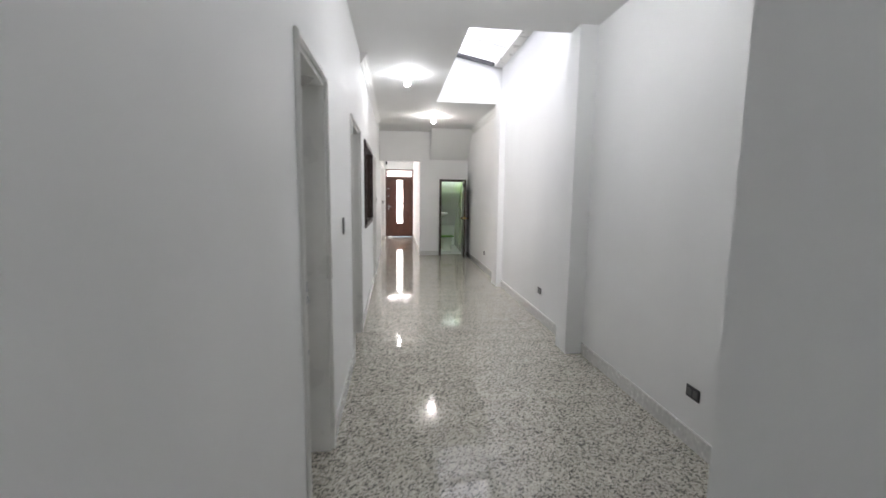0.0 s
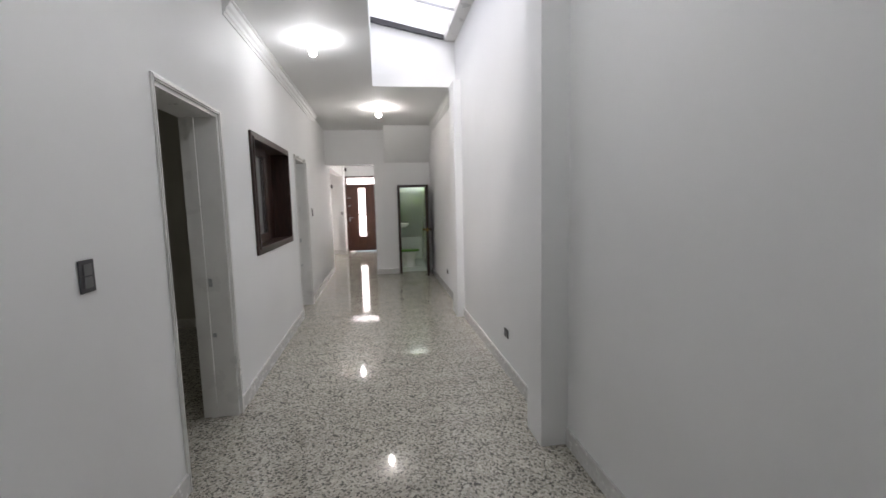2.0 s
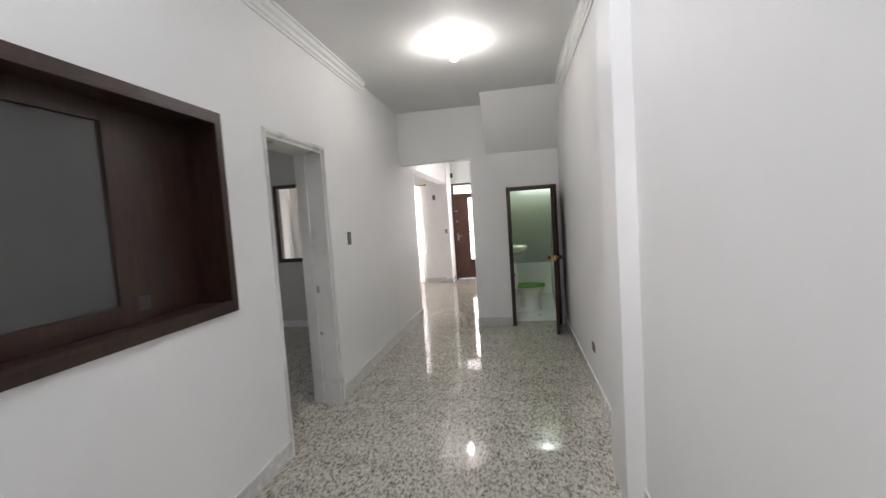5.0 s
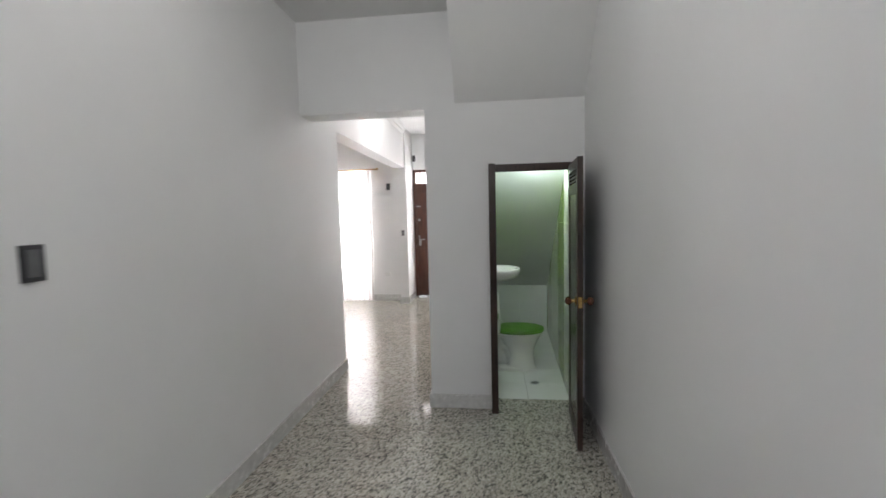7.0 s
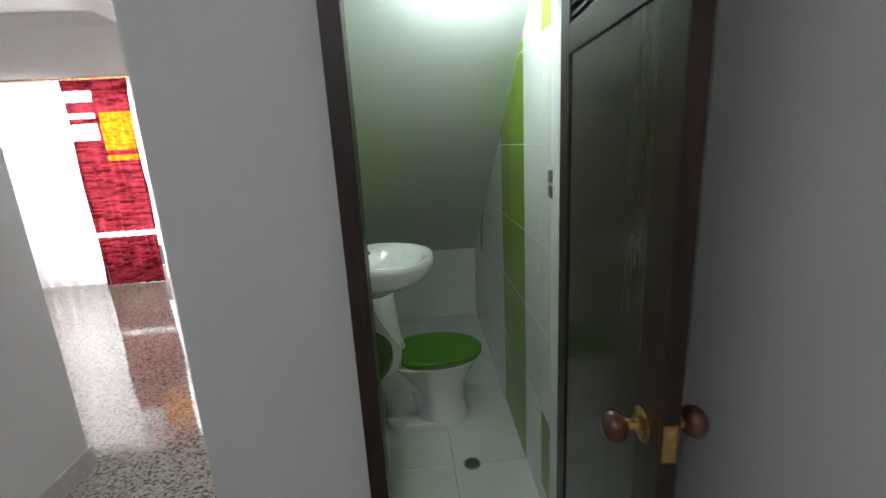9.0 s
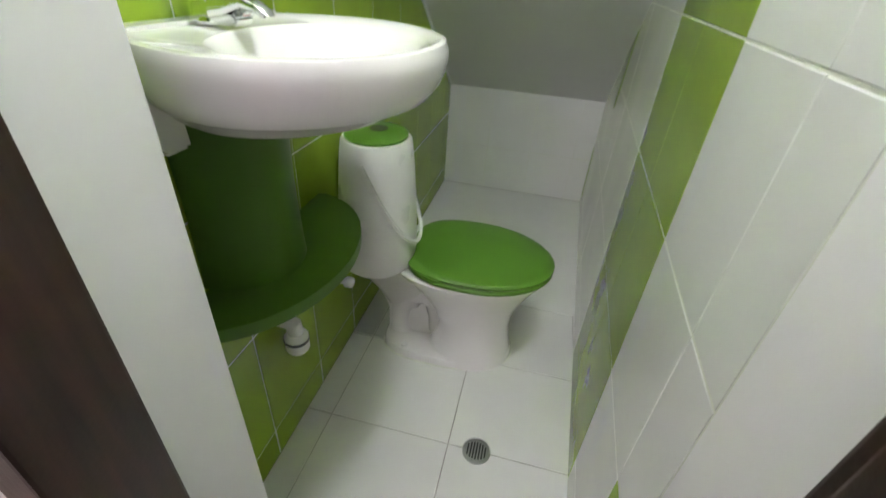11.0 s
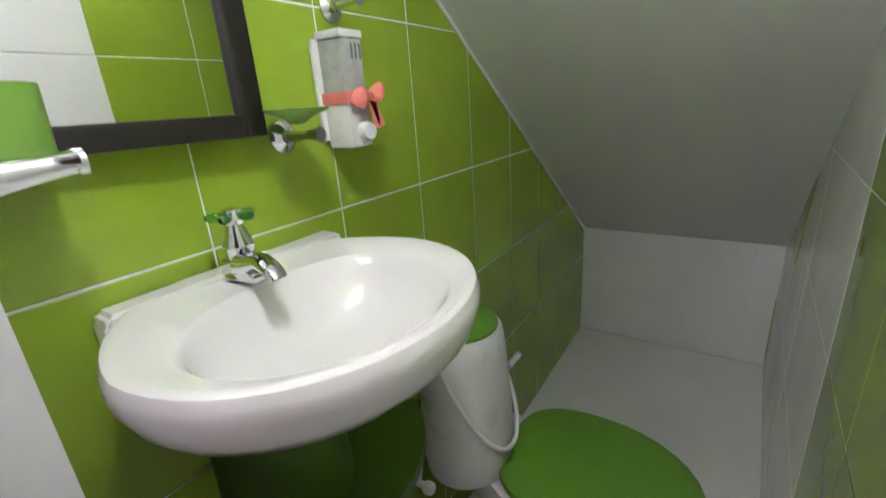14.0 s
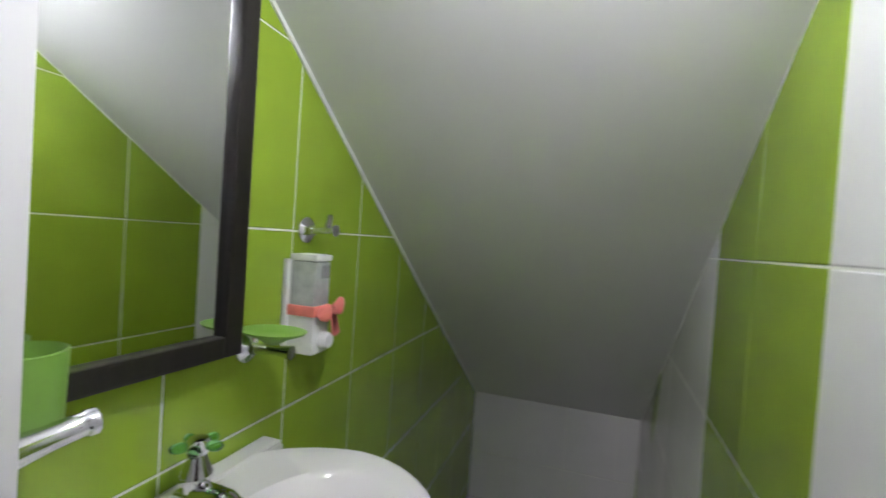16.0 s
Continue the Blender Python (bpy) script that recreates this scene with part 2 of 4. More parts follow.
def loft(bm, rings, cap=True):
    rs = [[bm.verts.new(p) for p in ring] for ring in rings]
    n = len(rs[0])
    for a, b in zip(rs, rs[1:]):
        for i in range(n):
            j = (i + 1) % n
            bm.faces.new((a[i], a[j], b[j], b[i]))
    if cap:
        bm.faces.new(rs[0][::-1])
        bm.faces.new(rs[-1])
    return bm


def tube(bm, pts, r, seg=10, radii=None):
    pts = [Vector(p) for p in pts]
    rings = []
    for i, p in enumerate(pts):
        d = (pts[min(i + 1, len(pts) - 1)] - pts[max(i - 1, 0)]).normalized()
        u = d.orthogonal().normalized() if i == 0 else (u - d * u.dot(d)).normalized()
        w = d.cross(u)
        rr = radii[i] if radii else r
        rings.append([p + (u * math.cos(2 * math.pi * k / seg) + w * math.sin(2 * math.pi * k / seg)) * rr for k in range(seg)])
    return loft(bm, rings)


# ---- large structure ----
H = 3.14
RA, RB, RC = 2.262, 2.222, 2.245      # corridor's outer wall, three stretches
PA = 2.085                          # face of the first pilaster

solid("ground", boxes((-60, -60, -0.4, 60, 60, -0.2)), ASPH, "grey paved ground outside the house", "ground", "structure")
floor = solid("floor", boxes((-4.4, -1.8, -0.2, 3.0, 17.0, -0.012)), FGROUT, "polished grey terrazzo floor of the corridor", "floor", "structure")
part("slab_edge", boxes((-4.4, -1.8, -0.012, -0.001, 17.0, 0.0), (0.0, 11.922, -0.012, 1.36, 17.0, 0.0), (1.36, 11.922, -0.012, 2.2, 11.969, 0.0), (0.0, -1.8, -0.012, 2.4, 0.368, 0.0)), TERRAZZO, floor)

# wall with the side doors and the inner window
D1, D2, D3 = (2.59, 3.31, 2.185), (4.712, 5.62, 2.232), (8.40, 9.28, 2.232)
WN = (6.36, 7.95, 1.13, 2.25)
TL = -0.24
bm = B()
ys = [-1.8]
for a, b, top in (D1, D2):
    box(bm, TL, ys[-1], 0, 0, a, H)
    box(bm, TL, a, top, 0, b, H)
    ys.append(b)
box(bm, TL, ys[-1], 0, 0, WN[0] + 0.03, H)
box(bm, TL, WN[0] + 0.03, 0, 0, WN[1] - 0.03, WN[2] + 0.03)
box(bm, TL, WN[0] + 0.03, WN[3] - 0.03, 0, WN[1] - 0.03, H)
box(bm, TL, WN[1] - 0.03, 0, 0, D3[0], H)
box(bm, TL, D3[0], D3[2], 0, D3[1], H)
box(bm, TL, D3[1], 0, 0, 12.75, H)
solid("wall_west", bm, PAINT, "white painted plaster wall with doorways", "wall", "structure")

bm = boxes((RA, 1.2, 0, 2.7, 4.77, H), (PA, 4.77, 0, 2.7, 5.03, H), (RB, 5.03, 0, 2.7, 7.98, H),
           (2.125, 7.98, 0, 2.7, 8.34, H), (RC, 8.34, 0, 2.7, 12.0, H))
solid("wall_east", bm, PAINT, "white painted plaster wall with two pilasters", "wall", "structure")
solid("wall_south", boxes((-0.0, -1.95, 0, 2.7, -1.8, H), (0.972, -0.2, 0, 2.36, 1.43, H), (2.36, -1.8, 0, 2.5, 1.2, H)), PAINT,
      "white painted partition at the corridor's start", "wall", "structure")
# wall with the bathroom door, and the lintel over the passage
solid("wall_north", boxes((1.02, 11.91, 0, 1.53, 12.05, H), (1.53, 11.91, 1.935, 2.16, 12.06, H), (2.16, 11.91, 0, RC, 12.06, 1.935),
                          (2.16, 11.91, 1.935, RC, 12.06, H), (0, 11.91, 2.41, 1.02, 12.14, H), (1.04, 12.06, 0, 1.355, 16.9, H)), PAINT,
      "white painted wall round the bathroom door and passage", "wall", "structure")
SK = (1.09, 5.0, 8.34)
solid("ceiling", boxes((-4.6, -1.95, H, SK[0], 17.0, H + 0.16), (SK[0], -1.95, H, 2.7, SK[1], H + 0.16), (SK[0], SK[2], H, 2.7, 17.0, H + 0.16)), CEIL,
      "white plaster ceiling with a skylight opening", "ceiling", "structure")
# skylight well
solid("skylight_well", boxes((SK[0] - 0.12, SK[1] - 0.12, H + 0.16, SK[0], SK[2] + 0.12, 4.05), (SK[0], SK[2], H + 0.16, 2.7, SK[2] + 0.12, 4.2),
                             (SK[0], SK[1] - 0.12, H + 0.16, 2.7, SK[1], 4.2), (RB, SK[1], H, 2.7, SK[2], 4.2)), PAINT,
      "white plastered sides of the skylight well", "wall", "structure")
sky_l = thing("skylight", 1.6, 6.65, 3.8, "milky roof sheets on white bars over the skylight", "skylight", kind="structure")


def roof_z(x):
    return 4.02 - (x - SK[0]) * 0.21


for i in range(4):
    y0 = SK[1] + 0.02 + i * 0.832
    bm = B()
    prism(bm, [(SK[0] + 0.0, roof_z(SK[0])), (2.07, roof_z(2.07)), (2.07, roof_z(2.07) + 0.012), (SK[0], roof_z(SK[0]) + 0.012)], 'y', y0, y0 + 0.825)
    s = part("pane", bm, MILKY, sky_l)
    s.visible_shadow = False
    bm = B()
    prism(bm, [(SK[0], roof_z(SK[0]) - 0.03), (2.07, roof_z(2.07) - 0.03), (2.07, roof_z(2.07) - 0.002), (SK[0], roof_z(SK[0]) - 0.002)], 'y', y0 - 0.02, y0)
    part("bar", bm, STEEL, sky_l)
part("gutter_beam", boxes((2.07, SK[1] + 0.005, 3.74, 2.235, SK[2] - 0.005, 3.86), r=0.008), TRIM, sky_l, "white painted steel gutter beam")
# near-black strips stand in for the shade in the roof's gaps
part("end_flashing", prism(B(), [(SK[0] + 0.002, roof_z(SK[0]) - 0.07), (2.07, roof_z(2.07) - 0.06), (2.07, roof_z(2.07) - 0.003), (SK[0] + 0.002, roof_z(SK[0]) - 0.003)], 'y', SK[2] - 0.05, SK[2] - 0.004), DARK_GREY, sky_l, "dark strip for the shaded gap under the end sheet")
part("wall_gap", boxes((2.236, SK[1] + 0.01, 3.80, RB - 0.002, SK[2] - 0.01, 3.83)), DARK_GREY, sky_l, "dark strip for the shaded gap between gutter and wall")

# stair underside, seen over the bathroom door
solid("stair_soffit", prism(B(), [(11.28, H - 0.002), (11.908, 2.445), (11.908, H - 0.002)], 'x', 1.26, RC - 0.002), CEIL,
      "white sloping underside of a staircase", "ceiling", "structure")

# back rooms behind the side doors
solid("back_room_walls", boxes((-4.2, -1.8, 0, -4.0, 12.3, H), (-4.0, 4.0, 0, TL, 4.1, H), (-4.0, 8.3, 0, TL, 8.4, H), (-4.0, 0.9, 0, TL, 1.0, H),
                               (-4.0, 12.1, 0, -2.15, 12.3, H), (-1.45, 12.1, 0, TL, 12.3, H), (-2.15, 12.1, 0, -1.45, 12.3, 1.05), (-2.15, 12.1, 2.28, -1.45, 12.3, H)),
      BROOM, "grey-beige walls of the dark side rooms", "wall", "structure")
inner_win = thing("window_2", -1.8, 12.2, 1.05, "dark framed window between side room and front room", "window", kind="structure")
part("window_frame", boxes((-2.15, 12.08, 1.05, -2.09, 12.16, 2.28), (-1.51, 12.08, 1.05, -1.45, 12.16, 2.28), (-2.09, 12.08, 1.05, -1.51, 12.16, 1.11), (-2.09, 12.08, 2.22, -1.51, 12.16, 2.28), r=0.004), WOOD, inner_win)
g = part("pane", boxes((-2.09, 12.115, 1.11, -1.51, 12.12, 2.22)), GLASS, inner_win)
g.visible_shadow = False

# front room and entrance
bm = boxes((-4.4, 16.4, 0, -2.95, 16.55, H), (-0.75, 16.4, 0, -0.1, 16.55, H), (-2.95, 16.4, 2.4, -0.75, 16.55, H), (-2.95, 16.4, 0, -0.75, 16.55, 0.12),
           (-4.4, 12.3, 0, -4.25, 16.4, H), (-0.12, 16.12, 0, 0.03, 16.9, H), (0.03, 16.8, 2.47, 1.04, 16.95, H))
solid("wall_street", bm, PAINT, "white front room walls with a pier by the entrance", "wall", "structure")
solid("beam", boxes((-0.2, 12.75, 2.44, 0.0, 16.12, H)), PAINT, "white plastered ceiling beam", "beam", "structure")


def cornice(name, x, sgn, y0, y1):
    pts = [(0, -0.115), (0.010, -0.115), (0.014, -0.095), (0.026, -0.087), (0.030, -0.060), (0.05, -0.045), (0.062, -0.018), (0.08, -0.014), (0.08, -0.001), (0, -0.001)]
    solid(name, prism(B(), [(x + sgn * a, H + b) for a, b in pts], 'y', y0, y1), CEIL, "white moulded plaster cornice", "cornice", "structure")


cornice("trim_cornice_west", 0.001, 1, 5.9, 10.4)
cornice("trim_cornice_east", RC - 0.001, -1, 8.36, 11.2)
cornice("trim_cornice_beam", 0.001, 1, 12.76, 16.1)
cornice("trim_cornice_front", -0.201, -1, 12.76, 16.1)
solid("trim_cornice_street", prism(B(), [(16.399, H - 0.13), (16.385, H - 0.13), (16.36, H - 0.09), (16.33, H - 0.05), (16.29, H - 0.016), (16.29, H - 0.001), (16.399, H - 0.001)], 'x', -4.2, -0.33), CEIL, "white moulded plaster cornice", "cornice", "structure")


def baseboard(rows):
    bm = B()
    for x0, y0, x1, y1 in rows:
        box(bm, x0, y0, 0.0, x1, y1, 0.105)
        cx = 0.003
        box(bm, x0 + cx * (x1 - x0 > 0.05), y0, 0.105, x1 - cx * (x1 - x0 > 0.05), y1, 0.112)
    solid("baseboard", bm, BASE, "grey-white stone baseboard", "baseboard", "structure")


bt = 0.014
CW = 0.036       # width of the door casings
baseboard([(0.0, -1.8, bt, D1[0] - 0.013), (0.0, D1[1] + CW, bt, D2[0] - 0.013), (0.0, D2[1] + CW, bt, D3[0] - 0.013), (0.0, D3[1] + CW, bt, 12.75 + bt)])
baseboard([(RA - bt, 1.44, RA, 4.768), (RB - bt, 5.032, RB, 7.978), (RC - bt, 8.342, RC, 11.905)])
baseboard([(1.02, 11.91 - bt, 1.512, 11.91), (1.02 - bt, 11.91 - bt, 1.02, 12.06), (1.04 - bt, 12.07, 1.04, 16.79)])
baseboard([(-0.12 - bt, 16.12 - bt, 0.03 + bt, 16.12), (0.03, 16.12, 0.03 + bt, 16.79), (-0.75, 16.4 - bt, -0.12, 16.4), (TL, 12.75, 0.0, 12.75 + bt)])
baseboard([(-4.0, 4.1, -4.0 + bt, 8.3), (-4.0 + bt, 8.3 - bt, TL, 8.3), (-4.0, 8.4, -4.0 + bt, 12.1), (-4.0 + bt, 12.1 - bt, TL, 12.1)])


def doorway(n, a, b, top):
    d = thing("door_%d" % n, 0.0, (a + b) / 2, 0.0, "white enamelled door lining and casing in an open doorway", "doorway", kind="structure")
    for y0, y1 in ((a - 0.013, a), (b, b + CW)):
        bm = boxes((0.001, y0, 0, 0.014, y1, top + CW), r=0.004)
        box(bm, 0.012, y0 + 0.003, 0, 0.021, y1 - 0.003, top + CW - 0.008, r=0.003)
        part("casing", bm, TRIM, d)
    bm = boxes((0.001, a, top, 0.0135, b, top + CW), r=0.003)
    box(bm, 0.0115, a - 0.002, top + 0.008, 0.0205, b + 0.002, top + CW - 0.008, r=0.004)
    part("head_casing", bm, TRIM, d)
    for y0, y1, s in ((a - 0.0, a + 0.022, 1), (b - 0.022, b, -1)):
        bm = boxes((TL - 0.01, y0, 0, 0.0, y1, top))
        ys0 = (y1, y1 + 0.014) if s > 0 else (y0 - 0.014, y0)
        box(bm, TL + 0.05, ys0[0], 0, TL + 0.09, ys0[1], top - 0.02)
        part("jamb", bm, TRIM, d)
    part("head_lining", boxes((TL - 0.01, a + 0.022, top - 0.022, 0.0, b - 0.022, top)), TRIM, d)
    for z in (1.0, 0.62):
        part("strike_plate", boxes((TL + 0.10, b - 0.026, z, TL + 0.125, b - 0.0215, z + (0.06 if z > 0.9 else 0.03))), STEEL, d)
    return d


for k, dd in enumerate((D1, D2, D3)):
    doorway(k + 1, *dd)

dl = thing("side_door", -0.17, 3.0, 0.0, "closed white flush door with a round knob", "door")
part("leaf", boxes((-0.195, D1[0] + 0.024, 0.008, -0.155, D1[1] - 0.024, D1[2] - 0.025), r=0.003), TRIM, dl)
part("knob", lathe(B(), [(0.026, 0.0), (0.026, 0.004), (0.011, 0.008), (0.011, 0.03), (0.024, 0.038), (0.026, 0.05), (0.018, 0.06), (0.004, 0.063)], pose(-0.155, D1[1] - 0.10, 0.97, 0, 90), 20), STEEL, dl, "round steel knob", True)
part("keyhole_plate", lathe(B(), [(0.014, 0.0), (0.013, 0.004), (0.004, 0.005)], pose(-0.155, D1[1] - 0.10, 0.62, 0, 90), 14), STEEL, dl, "", True)

# inner window in the corridor wall
win = thing("window_1", 0.0, 7.15, WN[2], "dark brown wooden window with a sliding sash", "window", kind="structure")
y0, y1, z0, z1 = WN


def ring(bm, x0, x1, ya, yb, za, zb, w):
    box(bm, x0, ya, za, x1, ya + w, zb, r=0.003)
    box(bm, x0, yb - w, za, x1, yb, zb, r=0.003)
    box(bm, x0, ya + w, za, x1, yb - w, za + w, r=0.003)
    box(bm, x0, ya + w, zb - w, x1, yb - w, zb, r=0.003)
    return bm


part("outer_casing", ring(B(), 0.001, 0.022, y0, y1, z0, z1, 0.045), WOOD, win)
part("inner_moulding", ring(B(), 0.002, 0.032, y0 + 0.045, y1 - 0.045, z0 + 0.045, z1 - 0.045, 0.022), WOOD, win)
part("lining", boxes((TL, y0 + 0.03, z0 + 0.03, 0.0, y0 + 0.055, z1 - 0.03), (TL, y1 - 0.055, z0 + 0.03, 0.0, y1 - 0.03, z1 - 0.03),
                     (TL, y0 + 0.055, z0 + 0.03, 0.0, y1 - 0.055, z0 + 0.055), (TL, y0 + 0.055, z1 - 0.055, 0.0, y1 - 0.055, z1 - 0.03)), WOOD, win)
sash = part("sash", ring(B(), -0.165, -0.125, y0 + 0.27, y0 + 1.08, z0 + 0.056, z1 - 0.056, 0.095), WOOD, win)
gp = part("pane", boxes((-0.148, y0 + 0.36, z0 + 0.146, -0.142, y0 + 0.99, z1 - 0.146)), DIM_PANE, sash)
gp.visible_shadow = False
# boards added to close the window beside the sash, where it is just dark
part("shutter_board", boxes((-0.215, y0 + 1.1, z0 + 0.056, -0.18, y1 - 0.056, z1 - 0.056), r=0.003), WOOD, win, "dark wooden board added to close the far part")
part("latch", boxes((-0.182, y0 + 1.10, z0 + 0.1, -0.168, y0 + 1.19, z0 + 0.17), r=0.003), DARK_GREY, win)
part("back_board", boxes((-0.215, y0 + 0.056, z0 + 0.056, -0.18, y0 + 0.34, z1 - 0.056), r=0.003), WOOD, win)

# ---- bathroom shell ----
BX0, BY0, BY1 = 1.37, 12.06, 14.31
SLANT = 0.0425
RT = pose(2.175, 12.45, 0, 0, 0, -math.degrees(math.atan(SLANT)))


def slope_z(y):
    return 1.48 - 0.69 * (y - 13.055)


bath_e = solid("wall_bath_east", boxes((0.0012, -0.39, 0, 0.3, 2.0, 2.6)), GROUT, "white and green tiled bathroom wall", "wall", "structure")
bath_e.matrix_world = RT
bath_w = solid("wall_bath_west", boxes((1.355, BY0, 0, 1.3688, BY1 + 0.1, 2.3)), GROUT, "green tiled bathroom wall", "wall", "structure")
bath_n = solid("wall_bath_north", boxes((1.362, BY1 + 0.0012, 0, 2.5, BY1 + 0.15, 1.0)), GROUT, "low white tiled end wall under the stairs", "wall", "structure")
solid("bath_sloping_ceiling", prism(B(), [(BY0 + 0.001, slope_z(BY0)), (BY1 + 0.12, slope_z(BY1 + 0.12)), (BY1 + 0.12, slope_z(BY1 + 0.12) + 0.3), (BY0 + 0.001, slope_z(BY0) + 0.3)], 'x', 1.363, 2.5),
      CEIL, "white sloping ceiling under the staircase", "ceiling", "structure")
bath_f = solid("bath_floor", boxes((1.36, 12.10, -0.01, 2.4, BY1 + 0.1, -0.003)), FGROUT, "white square floor tiles with dark joints", "floor", "structure")
solid("doorstep", boxes((1.53, 11.97, -0.012, 2.16, 12.10, 0.0)), TERRAZZO, "terrazzo strip under the bathroom door", "floor", "structure")
bead = B()
prism(bead, [(BY0 + 0.002, slope_z(BY0) - 0.001), (BY1, slope_z(BY1) - 0.001), (BY1, slope_z(BY1) - 0.012), (BY0 + 0.002, slope_z(BY0) - 0.012)], 'x', BX0 - 0.006, BX0 + 0.004)
solid("trim_tile_bead", bead, WHITE_T, "white filler bead between tiles and ceiling", "trim", "structure")

# bathroom door frame and open leaf
frame_b = thing("door_frame", 1.85, 11.91, 0.0, "dark brown wooden door frame round the bathroom", "door frame", kind="structure")
for xa, xb in ((1.513, 1.566), (2.14, 2.198)):
    bm = boxes((xa, 11.81 if xa < 2 else 11.888, 0, xb, 11.916, 1.96), r=0.004)
    if xa > 2:
        box(bm, xa + 0.018, 11.880, 0, xb - 0.018, 11.8885, 1.96)
    part("jamb", bm, WOOD, frame_b)
part("head", boxes((1.566, 11.888, 1.902, 2.14, 11.916, 1.96), r=0.004), WOOD, frame_b)
part("white_reveal", boxes((1.5305, 11.917, 0, 1.546, 12.049, 1.93), (2.150, 11.917, 0, 2.1595, 12.049, 1.93), (1.546, 11.917, 1.918, 2.150, 12.049, 1.934)), PAINT, frame_b, "white painted door reveal")

leaf_dir = Vector((-0.048, -0.60, 0)).normalized()
LEAF = Matrix(((leaf_dir.x, -leaf_dir.y, 0, 2.135), (leaf_dir.y, leaf_dir.x, 0, 11.882), (0, 0, 1, 0), (0, 0, 0, 1)))
LW = 0.605


def put(bm, m):
    bmesh.ops.transform(bm, matrix=m, verts=bm.verts)
    return bm


leaf = thing("bathroom_door", 2.13, 11.88, 0.0, "open dark brown wooden bathroom door with wood knobs", "door")
bm = boxes((0, -0.018, 0.012, 0.075, 0.018, 1.925), (LW - 0.085, -0.018, 0.012, LW, 0.018, 1.925), (0.075, -0.018, 0.012, LW - 0.085, 0.018, 0.12),
           (0.075, -0.018, 1.70, LW - 0.085, 0.018, 1.77), (0.075, -0.018, 1.86, LW - 0.085, 0.018, 1.925), r=0.003)
part("leaf_frame", put(bm, LEAF), WOOD, leaf)
# lighter, greyer wood: the panel's reflected sheen is put into its colour
part("panel", put(boxes((0.075, -0.013, 0.12, LW - 0.085, 0.013, 1.70)), LEAF), plain("painted_sheen_wood", (0.055, 0.042, 0.033), 0.22, vary=0.3, scale=6, stretch=(9, 9, 0.8)), leaf, "varnished flat door panel with sheen in its colour")
for k in range(3):
    z = 1.785 + k * 0.026
    part("louvre_slat", put(prism(B(), [(-0.014, z), (0.014, z + 0.012), (0.014, z + 0.019), (-0.014, z + 0.007)], 'x', 0.075, LW - 0.085), LEAF), WOOD, leaf)
KZ = 1.0
for s in (-1, 1):
    m = LEAF @ pose(LW - 0.055, s * 0.018, KZ, -90 * s, 0, 0)
    rose = part("rose", lathe(B(), [(0.033, 0), (0.033, 0.004), (0.024, 0.009), (0.012, 0.012), (0.011, 0.03), (0.016, 0.034)], m, 24), BRASS, leaf, "polished brass rose", True)
    part("knob", lathe(B(), [(0.014, 0.032), (0.024, 0.038), (0.029, 0.05), (0.027, 0.062), (0.018, 0.071), (0.006, 0.074)], m, 24), KNOBW, rose, "turned reddish wood knob", True)
part("latch_plate", put(boxes((LW - 0.001, -0.012, KZ - 0.035, LW + 0.002, 0.012, KZ + 0.035)), LEAF), BRASS, leaf, "brass latch plate")
for z in (0.25, 1.0, 1.7):
    part("hinge", tube(B(), [LEAF @ Vector((-0.004, 0.02, z)), LEAF @ Vector((-0.004, 0.02, z + 0.08))], 0.006, 8), BRASS, leaf)


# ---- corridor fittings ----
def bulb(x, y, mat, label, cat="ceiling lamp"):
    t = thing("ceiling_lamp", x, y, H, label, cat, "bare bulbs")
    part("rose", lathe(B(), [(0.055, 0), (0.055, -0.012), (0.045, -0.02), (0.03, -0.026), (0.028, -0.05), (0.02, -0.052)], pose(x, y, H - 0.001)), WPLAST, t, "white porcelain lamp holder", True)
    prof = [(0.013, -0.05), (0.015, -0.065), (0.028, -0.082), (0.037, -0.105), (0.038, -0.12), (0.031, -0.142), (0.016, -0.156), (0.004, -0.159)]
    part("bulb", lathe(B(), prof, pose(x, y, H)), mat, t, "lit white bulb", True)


bulb(0.55, 6.68, LIT_1, "bare lit bulb in a white ceiling holder")
bulb(1.16, 9.66, LIT_2, "bare lit bulb in a white ceiling holder")
# two unseen bulbs added to brighten the corridor's near end
bulb(0.45, -0.9, LIT_FILL, "bare lit bulb in a white ceiling holder")
bulb(1.1, 3.7, LIT_FILL, "bare lit bulb in a white ceiling holder")
bulb(0.5, 14.0, LIT_2, "bare lit bulb in the entrance passage")


def plate(name, label, cat, m, w, h, keys, mat=DARK_GREY, key_mat=DARK_GREY, group=""):
    """A wall plate in its local x-z plane, facing -y."""
    t = thing(name, *m.translation, label, cat, group)
    part("cover", put(boxes((-w / 2, -0.008, -h / 2, w / 2, -0.0005, h / 2), r=0.003), m), mat, t)
    for k in range(keys):
        s = h * 0.8 / keys
        za = -h * 0.4 + k * s
        part("rocker" if "switch" in name else "socket", put(boxes((-w * 0.28, -0.0115, za + 0.004, w * 0.28, -0.008, za + s - 0.004), r=0.002), m), key_mat, t)
    return t


WEST = pose(0, 0, 0, 0, 0, 90)
EAST = pose(0, 0, 0, 0, 0, -90)


def on_west(y, z):
    return Matrix.Translation((0.0, y, z)) @ WEST


def on_east(x, y, z):
    return Matrix.Translation((x, y, z)) @ EAST


